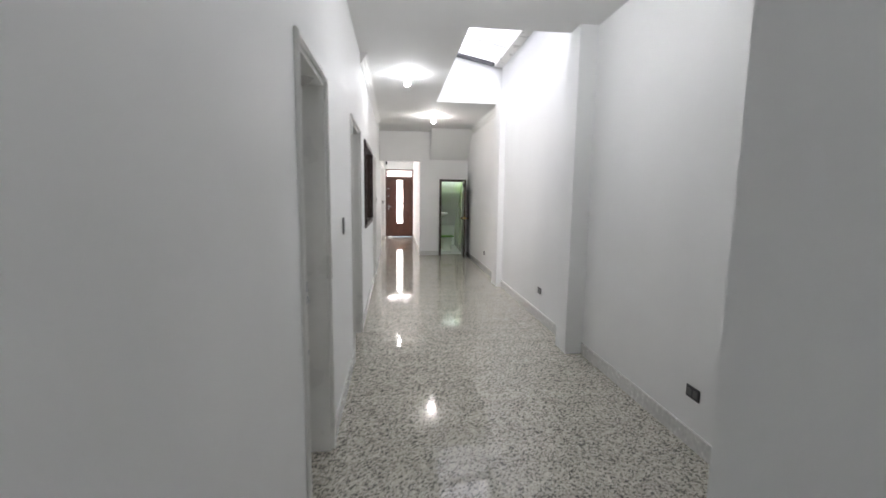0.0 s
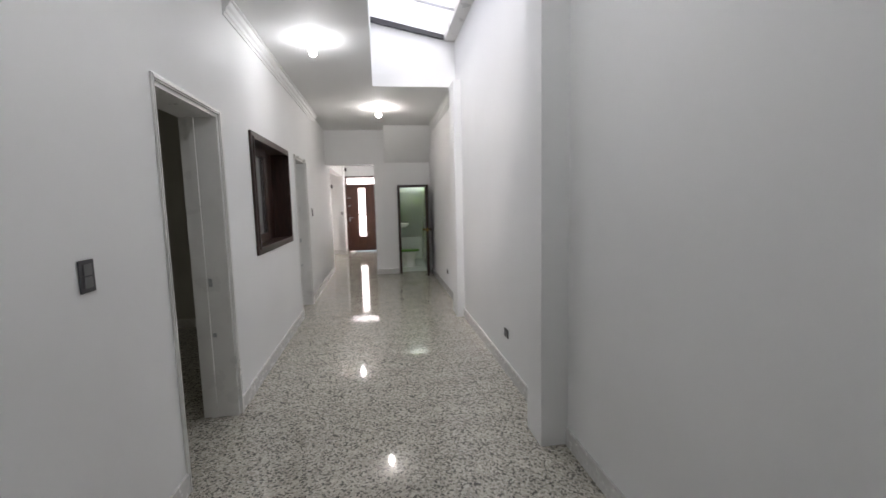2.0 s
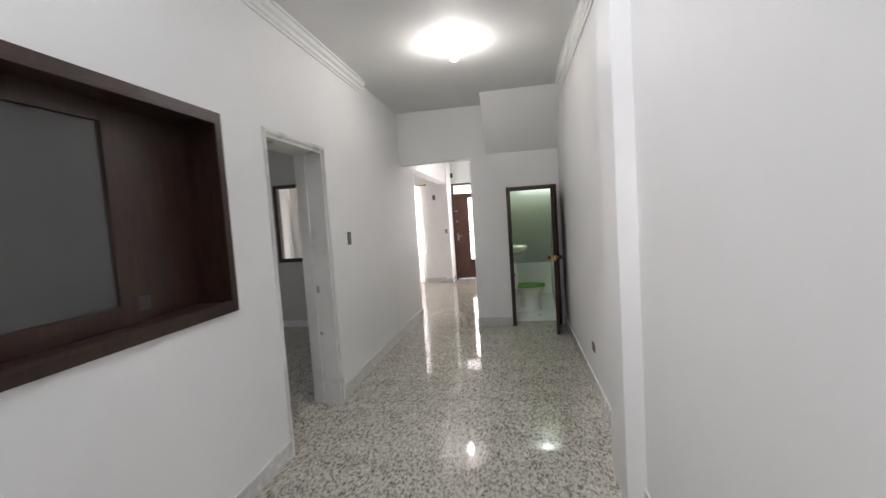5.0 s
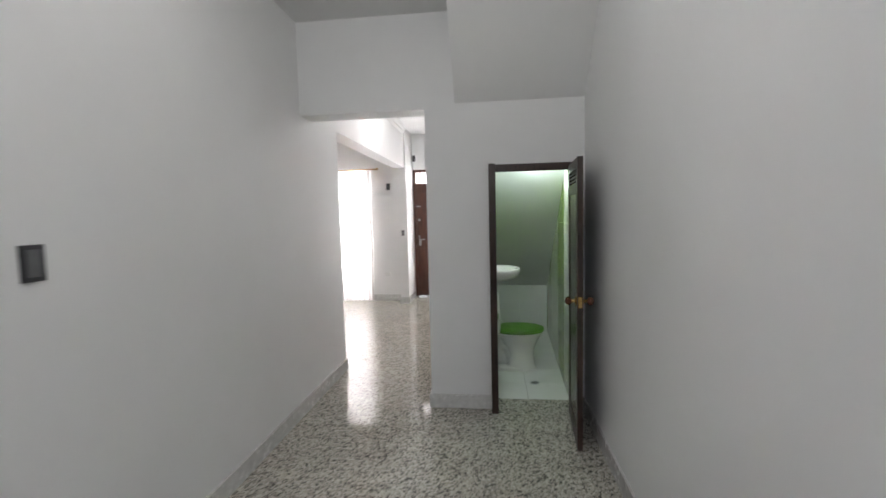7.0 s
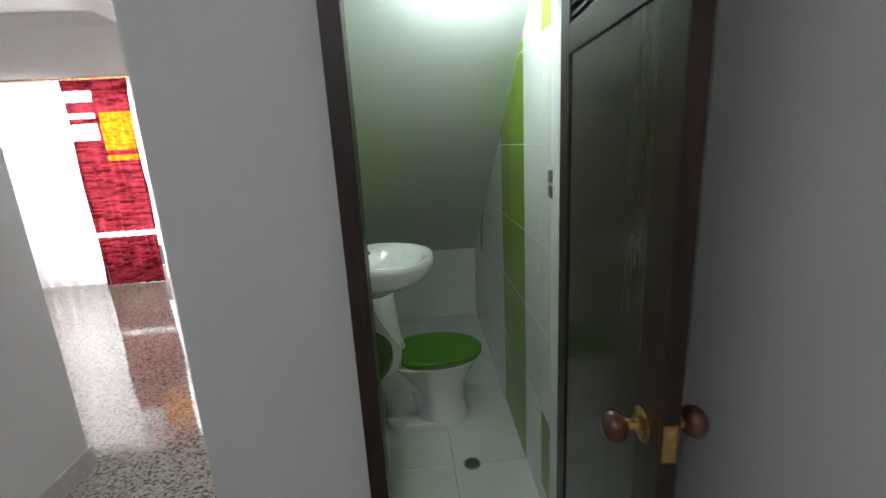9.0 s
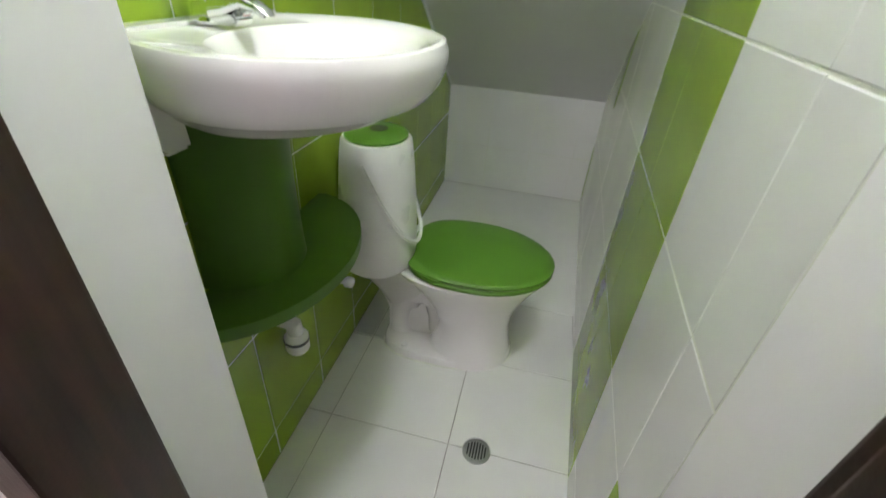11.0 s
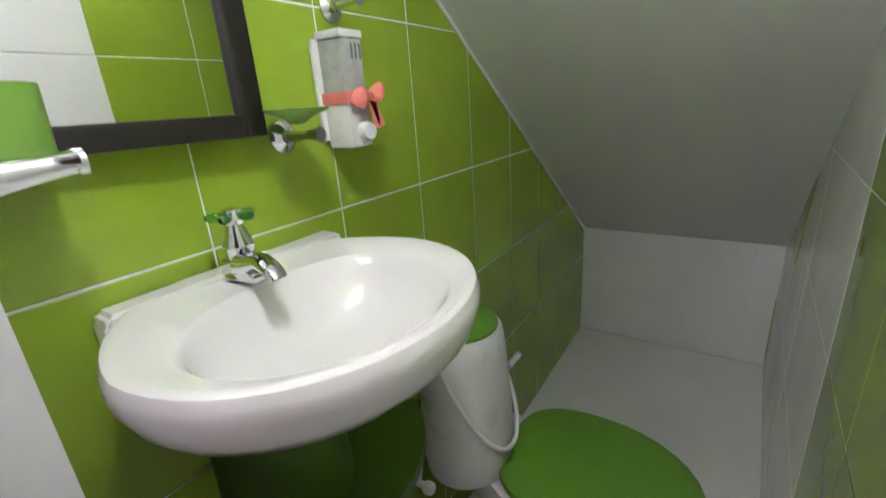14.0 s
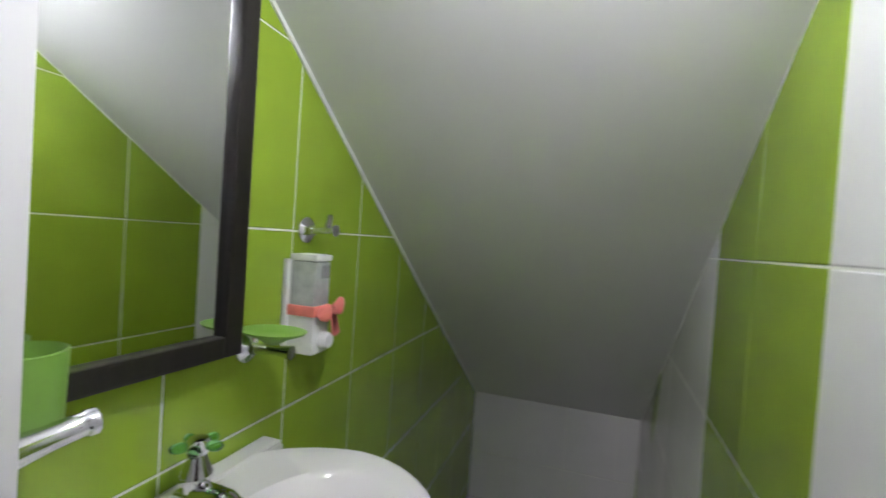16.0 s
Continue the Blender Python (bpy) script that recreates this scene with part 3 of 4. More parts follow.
GREYK = plain("grey_key", (0.12, 0.12, 0.125), 0.35, vary=0.1, scale=30)
plate("light_switch", "dark grey double light switch on the wall", "light switch", on_west(4.07, 1.33), 0.085, 0.125, 2, DARK_GREY, GREYK)
plate("light_switch", "black single light switch on the wall", "light switch", on_west(9.75, 1.45), 0.08, 0.125, 1, DARK_GREY, GREYK)
for xx, yy, zz in ((RA, 3.15, 0.35), (RB, 5.985, 0.372), (RC, 9.6, 0.37)):
    m = on_east(xx, yy, zz)
    t = plate("wall_outlet", "dark grey double wall outlet above the baseboard", "outlet", m, 0.12, 0.078, 0, group="corridor outlets")
    for s in (-1, 1):
        part("socket", put(boxes((s * 0.027 - 0.02, -0.011, -0.022, s * 0.027 + 0.02, -0.008, 0.022), r=0.002), m), GREYK, t)
for yy in (6.9, 11.2):
    m = Matrix.Translation((-4.0, yy, 0.42)) @ WEST
    t = plate("wall_outlet", "grey wall outlet in the side room", "outlet", m, 0.12, 0.078, 0, GREYK)
    for s in (-1, 1):
        part("socket", put(boxes((s * 0.027 - 0.02, -0.011, -0.022, s * 0.027 + 0.02, -0.008, 0.022), r=0.002), m), WPLAST, t)

# ---- entrance door ----
FD = 16.8
fd = thing("entrance_door", 0.53, FD, 0.0, "brown wooden entrance door with long glass and grilled fanlight", "door")
X0, X1, ZT = 0.035, 1.035, 2.465
part("door_frame", boxes((X0, FD, 0, X0 + 0.05, FD + 0.09, ZT), (X1 - 0.05, FD, 0, X1, FD + 0.09, ZT), (X0 + 0.05, FD, ZT - 0.05, X1 - 0.05, FD + 0.09, ZT), (X0 + 0.05, FD, 2.14, X1 - 0.05, FD + 0.09, 2.2), r=0.004), DOORWOOD, fd)
gx0, gx1, gz0, gz1 = 0.44, 0.66, 0.5, 2.08
part("leaf", boxes((X0 + 0.05, FD + 0.02, 0.02, gx0, FD + 0.065, 2.14), (gx1, FD + 0.02, 0.02, X1 - 0.05, FD + 0.065, 2.14), (gx0, FD + 0.02, 0.02, gx1, FD + 0.065, gz0), (gx0, FD + 0.02, gz1, gx1, FD + 0.065, 2.14)), DOORWOOD, fd)
bm = B()
for xa, xb, za, zb in ((0.13, 0.38, 0.12, 0.95), (0.13, 0.38, 1.1, 2.02), (0.72, 0.95, 0.12, 0.95), (0.72, 0.95, 1.1, 2.02)):
    box(bm, xa, FD + 0.008, za, xb, FD + 0.02, zb, r=0.005)
part("raised_panel", bm, DOORWOOD, fd)
part("glass_bead", boxes((gx0 - 0.02, FD + 0.01, gz0 - 0.02, gx0, FD + 0.02, gz1 + 0.02), (gx1, FD + 0.01, gz0 - 0.02, gx1 + 0.02, FD + 0.02, gz1 + 0.02), (gx0, FD + 0.01, 1.2, gx1, FD + 0.03, 1.23)), DOORWOOD, fd)
# door panes share the white translucent sheer material
for zb, zt in ((gz0, gz1), ):
    g = part("pane", boxes((gx0, FD + 0.04, zb, gx1, FD + 0.045, zt)), SHEER, fd, "white translucent glass strip")
    g.visible_shadow = False
g = part("fanlight_pane", boxes((X0 + 0.05, FD + 0.04, 2.2, X1 - 0.05, FD + 0.045, ZT - 0.05)), SHEER, fd, "white translucent fanlight glass")
g.visible_shadow = False
for k in range(7):
    x = X0 + 0.14 + k * 0.12
    part("grille_bar", tube(B(), [(x, FD + 0.03, 2.2), (x, FD + 0.03, ZT - 0.05)], 0.006, 6), DARK_GREY, fd)
part("grille_rail", tube(B(), [(X0 + 0.05, FD + 0.03, 2.31), (X1 - 0.05, FD + 0.03, 2.31)], 0.006, 6), DARK_GREY, fd)
lk = part("lock_plate", boxes((0.12, FD + 0.008, 1.0, 0.165, FD + 0.02, 1.2), r=0.003), STEEL, fd, "steel lock plate")
part("lever", tube(B(), [(0.142, FD + 0.01, 1.12), (0.142, FD - 0.04, 1.12), (0.25, FD - 0.045, 1.12)], 0.009, 8), STEEL, lk)
part("deadbolt", lathe(B(), [(0.025, 0), (0.025, 0.012), (0.012, 0.016)], pose(0.14, FD + 0.02, 1.5, 90), 16), STEEL, fd, "", True)
part("bolt", boxes((0.09, FD + 0.005, 1.75, 0.17, FD + 0.02, 1.775), r=0.002), STEEL, fd)
mat_ob = thing("door_mat_pile", 0.2, 16.6, 0.0, "crumpled white paper on the floor by the entrance", "paper")
bm = B()
random.seed(5)
bmesh.ops.create_icosphere(bm, subdivisions=2, radius=0.06, matrix=Matrix.Translation((0.2, 16.62, 0.022)) @ Matrix.Diagonal((1.4, 0.8, 0.4, 1)))
for v in bm.verts:
    v.co += Vector((random.uniform(-1, 1), random.uniform(-1, 1), random.uniform(-0.4, 0.4))) * 0.012
    v.co.z = max(0.0, v.co.z)
part("sheet", bm, WPLAST, mat_ob)

# front room fittings
m = pose(-0.05, 16.12, 1.28)
plate("intercom_switch", "white wall plate on the entrance pier", "switch", m, 0.09, 0.13, 2, WPLAST, GREYK)
m = pose(-0.36, 16.4, 2.13)
plate("doorbell_box", "small white doorbell box on the wall", "doorbell", m, 0.13, 0.16, 1, WPLAST, GREYK)
m = pose(0.06, 16.8, 2.68)
plate("small_sensor", "small grey sensor above the entrance door", "sensor", m, 0.07, 0.12, 1, GREYK, DARK_GREY)
m = pose(-0.42, 16.4, 0.5)
plate("wall_outlet", "white wall outlet in the front room", "outlet", m, 0.11, 0.07, 0, WPLAST)

fw = thing("window_3", -1.85, 16.45, 0.12, "large bright front window behind curtains", "window", kind="structure")
part("window_frame", boxes((-2.95, 16.45, 0.12, -2.9, 16.5, 2.4), (-0.8, 16.45, 0.12, -0.75, 16.5, 2.4), (-2.9, 16.45, 2.35, -0.8, 16.5, 2.4), (-2.9, 16.45, 0.12, -0.8, 16.5, 0.17), (-1.87, 16.45, 0.17, -1.83, 16.5, 2.35)), TRIM, fw)
for xa, xb in ((-2.9, -1.87), (-1.83, -0.8)):
    g = part("pane", boxes((xa, 16.473, 0.17, xb, 16.478, 2.35)), GLASS, fw)
    g.visible_shadow = False
for k in range(6):
    z = 0.5 + k * 0.33
    part("grille_bar", boxes((-2.9, 16.51, z, -0.8, 16.522, z + 0.012)), TRIM, fw)


def curtain(x0, x1, y, z0, z1, amp, waves, mat, name, label, rows=10):
    bm = B()
    n = waves * 10
    vs = []
    for r in range(rows + 1):
        f = r / rows
        row = []
        for i in range(n + 1):
            u = i / n
            a = amp * (0.45 + 0.75 * (1 - f))
            row.append(bm.verts.new((x0 + (x1 - x0) * u + 0.012 * math.sin(9 * f + u * 17), y + a * math.sin(u * waves * 2 * math.pi + 0.8 * math.sin(5 * u + 2.0 * f)), z0 + (z1 - z0) * f)))
        vs.append(row)
    for r in range(rows):
        for i in range(n):
            bm.faces.new((vs[r][i], vs[r][i + 1], vs[r + 1][i + 1], vs[r + 1][i]))
    bmesh.ops.solidify(bm, geom=bm.faces[:], thickness=0.002)
    t = thing(name, (x0 + x1) / 2, y, z0, label, "curtain")
    part("cloth", bm, mat, t, "", True)
    return t


curtain(-3.0, -2.05, 16.30, 0.02, 2.42, 0.02, 6, SHEER, "curtain", "white sheer curtain glowing with daylight")
red = curtain(-2.10, -1.38, 16.25, 0.01, 2.43, 0.03, 7, REDC, "curtain", "deep red curtain with white patches and yellow outdoor light in its colour", 40)
curtain(-1.40, -0.66, 16.30, 0.02, 2.42, 0.02, 9, SHEER, "curtain", "white sheer curtain glowing with daylight")
me_r = red.children[0].data
# second material: the yellow that shines through from outside; third: white bands
me_r.materials.append(YEL_OUTSIDE)
me_r.materials.append(SHEER)
random.seed(11)
bands = [random.random() for _ in range(60)]
for pg in me_r.polygons:
    c = pg.center
    b = bands[int(c.z / 0.0605) % 60]
    if c.x > -1.76 and 1.45 < c.z < 2.05 and b > 0.22:
        pg.material_index = 1
    elif (c.x < -1.78 and 1.75 < c.z < 2.3 and b > 0.5) or 0.64 < c.z < 0.69:
        pg.material_index = 2
rod = thing("curtain_rod", -1.6, 16.3, 2.45, "thin brown curtain rod on the wall", "curtain rod")
part("rod", tube(B(), [(-3.05, 16.29, 2.45), (-0.55, 16.29, 2.45)], 0.011, 10), BRASS, rod)
for x in (-2.98, -0.62):
    part("bracket", boxes((x - 0.01, 16.29, 2.44, x + 0.01, 16.399, 2.46)), BRASS, rod)
    part("finial", lathe(B(), [(0.004, -0.03), (0.02, -0.01), (0.02, 0.01), (0.004, 0.03)], pose(-3.07 if x < -1 else -0.54, 16.29, 2.45, 0, 90), 12), BRASS, rod, "", True)

# ---- bathroom things ----
LX, LY = 1.92, 12.14
LZ = slope_z(LY)
lamp = thing("bathroom_lamp", LX, LY, LZ, "lit white round bulb on the sloping ceiling", "ceiling lamp")
part("rose", lathe(B(), [(0.06, 0.04), (0.06, -0.012), (0.05, -0.02), (0.028, -0.024), (0.026, -0.055), (0.02, -0.057)], pose(LX, LY, LZ), 24), WPLAST, lamp, "white lamp holder", True)
part("bulb", lathe(B(), [(0.016, -0.055), (0.03, -0.066), (0.045, -0.085), (0.05, -0.105), (0.045, -0.127), (0.028, -0.143), (0.006, -0.149)], pose(LX, LY, LZ), 24), LIT_B, lamp, "lit white bulb", True)

# wash basin
SCX, SCY, SZ = 1.564, 12.313, 1.102


def basin_ring(k, z, n=48, back=BX0 + 0.002, dx=0.0):
    """Outline of the basin, shrunk by k about its middle, flat at the wall."""
    pts = []
    for i in range(n):
        a = 2 * math.pi * i / n
        c, s = math.cos(a), math.sin(a)
        x = SCX - dx + k * 0.213 * c
        y = SCY + k * 0.231 * s
        if c < 0:
            y = SCY + k * 0.231 * (abs(s) ** 0.8) * (1 if s > 0 else -1) * (1 - 0.10 * (-c))
        pts.append(Vector((max(x, back), y, z)))
    return pts


sink = thing("wash_basin", BX0, SCY, SZ - 0.2, "white ceramic oval wash basin fixed to green tiles", "wash basin")
bm = B()


def bowl_ring(k, z, n=48):
    cx = SCX + 0.03
    sh = (1 - k) if k < 1 else 0.0
    cx += 0.010 * sh
    return [Vector((cx + k * 0.143 * math.cos(2 * math.pi * i / n) * (1 if math.cos(2 * math.pi * i / n) > 0 else 0.80), SCY - 0.064 * sh + k * 0.17 * math.sin(2 * math.pi * i / n), z)) for i in range(n)]


rings = [basin_ring(k, SZ - h, dx=d) for k, h, d in ((0.20, 0.126, 0.075), (0.36, 0.125, 0.066), (0.52, 0.120, 0.052), (0.66, 0.111, 0.036), (0.78, 0.097, 0.020), (0.835, 0.084, 0.013),
                                                     (0.865, 0.0815, 0.010), (0.905, 0.076, 0.006), (0.955, 0.058, 0.002), (0.987, 0.038, 0.0), (1.0, 0.022, 0.0))]
rings += [
         basin_ring(0.995, SZ - 0.010), basin_ring(0.975, SZ - 0.001), basin_ring(0.94, SZ + 0.001), basin_ring(0.90, SZ - 0.003),
         bowl_ring(1.06, SZ - 0.006), bowl_ring(1.0, SZ - 0.014), bowl_ring(0.93, SZ - 0.035), bowl_ring(0.80, SZ - 0.07), bowl_ring(0.6, SZ - 0.092), bowl_ring(0.35, SZ - 0.105), bowl_ring(0.12, SZ - 0.11)]
loft(bm, rings)
part("bowl", bm, CERAMIC, sink, "", True)
bm = B()
prism(bm, [(12.138, SZ - 0.13), (12.138, SZ - 0.008), (12.145, SZ + 0.002), (12.512, SZ + 0.002), (12.519, SZ - 0.008), (12.519, SZ - 0.13), (12.47, SZ - 0.165), (12.18, SZ - 0.165)], 'x', BX0 + 0.0015, BX0 + 0.045)
bmesh.ops.bevel(bm, geom=bm.edges[:], offset=0.006, segments=2, affect='EDGES')
part("back_ledge", bm, CERAMIC, sink, "", True)
dr = part("drain", lathe(B(), [(0.026, 0.0), (0.026, 0.003), (0.02, 0.004), (0.002, 0.0035)], pose(SCX + 0.039, SCY - 0.056, SZ - 0.106), 24), CHROME, sink, "chrome drain strainer", True)
# dark discs laid on the strainer stand in for its shaded holes
for i in range(7):
    a = i * math.pi / 3
    rr = 0.011 if i < 6 else 0
    part("drain_hole", lathe(B(), [(0.0036, 0), (0.0036, 0.0006)], pose(SCX + 0.039 + rr * math.cos(a), SCY - 0.056 + rr * math.sin(a), SZ - 0.1017), 8), DARK_GREY, dr)
for k in range(6):
    part("maker_mark", boxes((SCX - 0.100, SCY - 0.022 + k * 0.008, SZ - 0.0015, SCX - 0.094, SCY - 0.017 + k * 0.008, SZ + 0.0004)), GREY_MARK, sink)

tap = thing("basin_tap", 1.43, 12.30, SZ, "chrome pillar tap with a green star handle", "tap")
tx, ty = 1.437, 12.305
TS = Matrix.Diagonal((0.95, 0.95, 0.76, 1))
bm = lathe(B(), [(0.026, 0), (0.027, 0.004), (0.022, 0.012), (0.0185, 0.03), (0.019, 0.045), (0.022, 0.055), (0.0215, 0.063), (0.016, 0.078), (0.0125, 0.092), (0.011, 0.1)], pose(tx, ty, SZ) @ TS, 24)
part("body", bm, CHROME, tap, "", True)
bm = B()
rows = [(0.008, 0.024, 0.019, 0.022), (0.035, 0.030, 0.017, 0.019), (0.07, 0.043, 0.0135, 0.011), (0.095, 0.036, 0.013, 0.011), (0.106, 0.029, 0.0125, 0.011), (0.111, 0.020, 0.012, 0.010)]
rg = []
for d, h, w, t in rows:
    tilt = min(1.0, max(0, (d - 0.08) / 0.03))
    rg.append([Vector((tx + 0.85 * d + 0.8 * t * math.sin(a) * tilt, ty - 0.12 * d + 1.15 * w * math.cos(a), SZ + 0.72 * h + 0.95 * t * math.sin(a) * (1 - 0.8 * tilt))) for a in [2 * math.pi * i / 16 for i in range(16)]])
loft(bm, rg)
part("spout", bm, CHROME, tap, "", True)
bm = prism(B(), [(tx - 0.024, SZ - 0.001), (tx + 0.046, SZ - 0.001), (tx + 0.052, SZ + 0.010), (tx + 0.030, SZ + 0.026), (tx - 0.020, SZ + 0.028)], 'y', ty - 0.021, ty + 0.021)
bmesh.ops.bevel(bm, geom=bm.edges[:], offset=0.003, segments=2, affect='EDGES')
part("base_block", bm, CHROME, tap, "", True)
hd = part("handle_hub", lathe(B(), [(0.013, 0.098), (0.016, 0.104), (0.017, 0.117), (0.013, 0.125), (0.004, 0.128)], pose(tx, ty, SZ) @ TS, 20), CHROME, tap, "", True)
for i in range(5):
    a = math.radians(18 + 72 * i)
    c = Vector((tx + 0.022 * math.cos(a), ty + 0.022 * math.sin(a), SZ + 0.086))
    bm = B()
    bmesh.ops.create_icosphere(bm, subdivisions=2, radius=0.0098, matrix=Matrix.Translation(c) @ Matrix.Rotation(a, 4, 'Z') @ Matrix.Diagonal((1.3, 0.85, 0.75, 1)))
    part("lobe", bm, GREENGLASS, hd, "translucent green lobe", True)

# green shelf with half-round column below the basin
und = thing("corner_shelf", BX0, 12.33, 0.60, "green half-round shelf with a column under the basin", "shelf")


def half(cx, cy, rx, ry, n=24):
    return [(cx + rx * math.cos(a), cy + ry * math.sin(a)) for a in [-math.pi / 2 + math.pi * i / n for i in range(n + 1)]]


bm = prism(B(), half(BX0 + 0.002, 12.375, 0.212, 0.276), 'z', 0.638, 0.665)
bmesh.ops.bevel(bm, geom=[e for e in bm.edges if abs(e.verts[0].co.z - e.verts[1].co.z) < 1e-6], offset=0.009, segments=3, affect='EDGES')
part("shelf_board", bm, SHELF, und, "", True)
rg = []
for z, k in ((0.665, 1.0), (0.74, 0.97), (0.83, 0.95), (0.93, 0.97), (1.0, 1.0)):
    rg.append([Vector((x, y, z)) for x, y in half(BX0 + 0.002, 12.335, 0.125 * k, 0.12 * k)])
part("column", loft(B(), rg), SHELF, und, "", True)
trap = thing("drain_trap", 1.40, 12.42, 0.33, "white plastic drain trap sticking from the wall", "pipe")
part("elbow", tube(B(), [(1.371, 12.40, 0.43), (1.395, 12.40, 0.43), (1.412, 12.40, 0.42), (1.415, 12.40, 0.39)], 0.02, 14), WPLAST, trap, "", True)
part("cup", lathe(B(), [(0.024, 0), (0.030, 0.01), (0.030, 0.05), (0.022, 0.06)], pose(1.415, 12.40, 0.335), 18), WPLAST, trap, "", True)
part("ring", lathe(B(), [(0.0315, 0), (0.0315, 0.008)], pose(1.415, 12.40, 0.37), 18), DARK_GREY, trap)
valve = thing("stop_valve", 1.37, 12.66, 0.34, "small white stop valve on the tiles", "valve")
part("stem", tube(B(), [(1.371, 12.66, 0.37), (1.43, 12.66, 0.37)], 0.009, 10), WPLAST, valve, "", True)
part("knob", lathe(B(), [(0.014, 0), (0.017, 0.006), (0.017, 0.02), (0.012, 0.026)], pose(1.43, 12.66, 0.37, 0, 90), 12), WPLAST, valve, "", True)
part("outlet", tube(B(), [(1.41, 12.66, 0.37), (1.41, 12.672, 0.41)], 0.007, 8), WPLAST, valve, "", True)

# toilet
WY = 12.885
wc = thing("toilet", 1.75, WY, 0.0, "white ceramic toilet with closed green seat lid", "toilet")


def egg(x0, x1, hw, z, n=32, sq=0.0):
    """Egg outline from the hinge side x0 to the tip x1."""
    cx = x0 + (x1 - x0) * 0.46
    pts = []
    for i in range(n):
        a = 2 * math.pi * i / n
        c, s = math.cos(a), math.sin(a)
        if c >= 0:
            x = cx + (x1 - cx) * c
            y = hw * s
        else:
            x = cx + (cx - x0) * math.copysign(abs(c) ** 0.75, c)
            y = hw * math.copysign(abs(s) ** (0.62 - sq), s)
        pts.append(Vector((x, WY + y, z)))
    return pts


bm = B()
loft(bm, [egg(1.655, 1.962, 0.136, 0.0), egg(1.66, 1.958, 0.134, 0.03), egg(1.675, 1.945, 0.118, 0.09), egg(1.685, 1.94, 0.110, 0.16), egg(1.66, 1.95, 0.116, 0.22),
          egg(1.62, 1.978, 0.138, 0.28), egg(1.575, 2.008, 0.165, 0.335), egg(1.54, 2.03, 0.180, 0.366), egg(1.535, 2.034, 0.184, 0.377), egg(1.54, 2.027, 0.178, 0.385)])
part("bowl", bm, CERAMIC, wc, "", True)
rg = []
for z, xa, xb, hw in ((0.16, 1.50, 1.62, 0.05), (0.22, 1.47, 1.64, 0.07), (0.30, 1.41, 1.66, 0.10), (0.345, 1.385, 1.66, 0.125), (0.372, 1.38, 1.66, 0.13), (0.384, 1.385, 1.655, 0.126)):
    n = 24
    rg.append([Vector(((xa + xb) / 2 + (xb - xa) / 2 * math.copysign(abs(math.cos(a)) ** 0.5, math.cos(a)), WY + hw * math.copysign(abs(math.sin(a)) ** 0.5, math.sin(a)), z)) for a in [2 * math.pi * i / n for i in range(n)]])
part("rear_deck", loft(B(), rg), CERAMIC, wc, "", True)
part("foot", loft(B(), [egg(1.492, 1.965, 0.142, 0.0, sq=0.12), egg(1.492, 1.965, 0.142, 0.024, sq=0.12), egg(1.497, 1.960, 0.138, 0.034, sq=0.12), egg(1.512, 1.945, 0.124, 0.040, sq=0.12), egg(1.60, 1.90, 0.08, 0.046, sq=0.1)]), CERAMIC, wc, "", True)
part("trapway", tube(B(), [(1.555, WY, 0.03), (1.545, WY, 0.09), (1.55, WY, 0.15), (1.575, WY, 0.21), (1.63, WY, 0.245), (1.69, WY, 0.22), (1.72, WY, 0.15), (1.73, WY, 0.08)], 0.07, 18, [0.062, 0.052, 0.055, 0.066, 0.074, 0.078, 0.08, 0.084]), CERAMIC, wc, "", True)
part("rear_web", prism(B(), [(1.505, 0.03), (1.75, 0.03), (1.75, 0.36), (1.42, 0.36), (1.47, 0.24), (1.505, 0.14)], 'y', WY - 0.04, WY + 0.04), CERAMIC, wc, "", True)
part("seat_ring", loft(B(), [egg(1.585, 2.042, 0.188, 0.3855), egg(1.58, 2.046, 0.192, 0.391), egg(1.58, 2.046, 0.192, 0.398), egg(1.586, 2.040, 0.187, 0.403)]), SEAT, wc, "green plastic seat ring", True)
part("lid", loft(B(), [egg(1.578, 2.042, 0.188, 0.4045), egg(1.573, 2.047, 0.192, 0.409), egg(1.573, 2.047, 0.192, 0.415), egg(1.580, 2.040, 0.186, 0.4215), egg(1.60, 2.015, 0.165, 0.424), egg(1.67, 1.94, 0.09, 0.425)]), SEAT, wc, "closed green plastic lid", True)
for s in (-1, 1):
    part("hinge", tube(B(), [(1.572, WY + s * 0.075 - 0.02, 0.397), (1.572, WY + s * 0.075 + 0.02, 0.397)], 0.010, 10), WPLAST, wc, "", True)
    part("bolt_cap", lathe(B(), [(0.012, 0), (0.011, 0.008), (0.004, 0.012)], pose(1.585, WY + s * 0.112, 0.038), 12), WPLAST, wc, "", True)
part("floor_sealant", loft(B(), [egg(1.487, 1.970, 0.147, 0.0005, sq=0.12), egg(1.492, 1.965, 0.1425, 0.005, sq=0.12)]), GROUT, wc)

# waste bin on the rear deck
BXc, BYc, BZ = 1.49, 12.792, 0.385
wb = thing("waste_bin", BXc, BYc, BZ, "white plastic bin with a green lid standing on the toilet", "waste bin")
part("bucket", lathe(B(), [(0.095, 0.0), (0.102, 0.008), (0.108, 0.06), (0.106, 0.16), (0.096, 0.30), (0.089, 0.362), (0.084, 0.370), (0.07, 0.370)], pose(BXc, BYc, BZ) @ Matrix.Diagonal((1.16, 1.2, 1.1, 1)), 36, sx=0.95), WPLAST, wb, "", True)
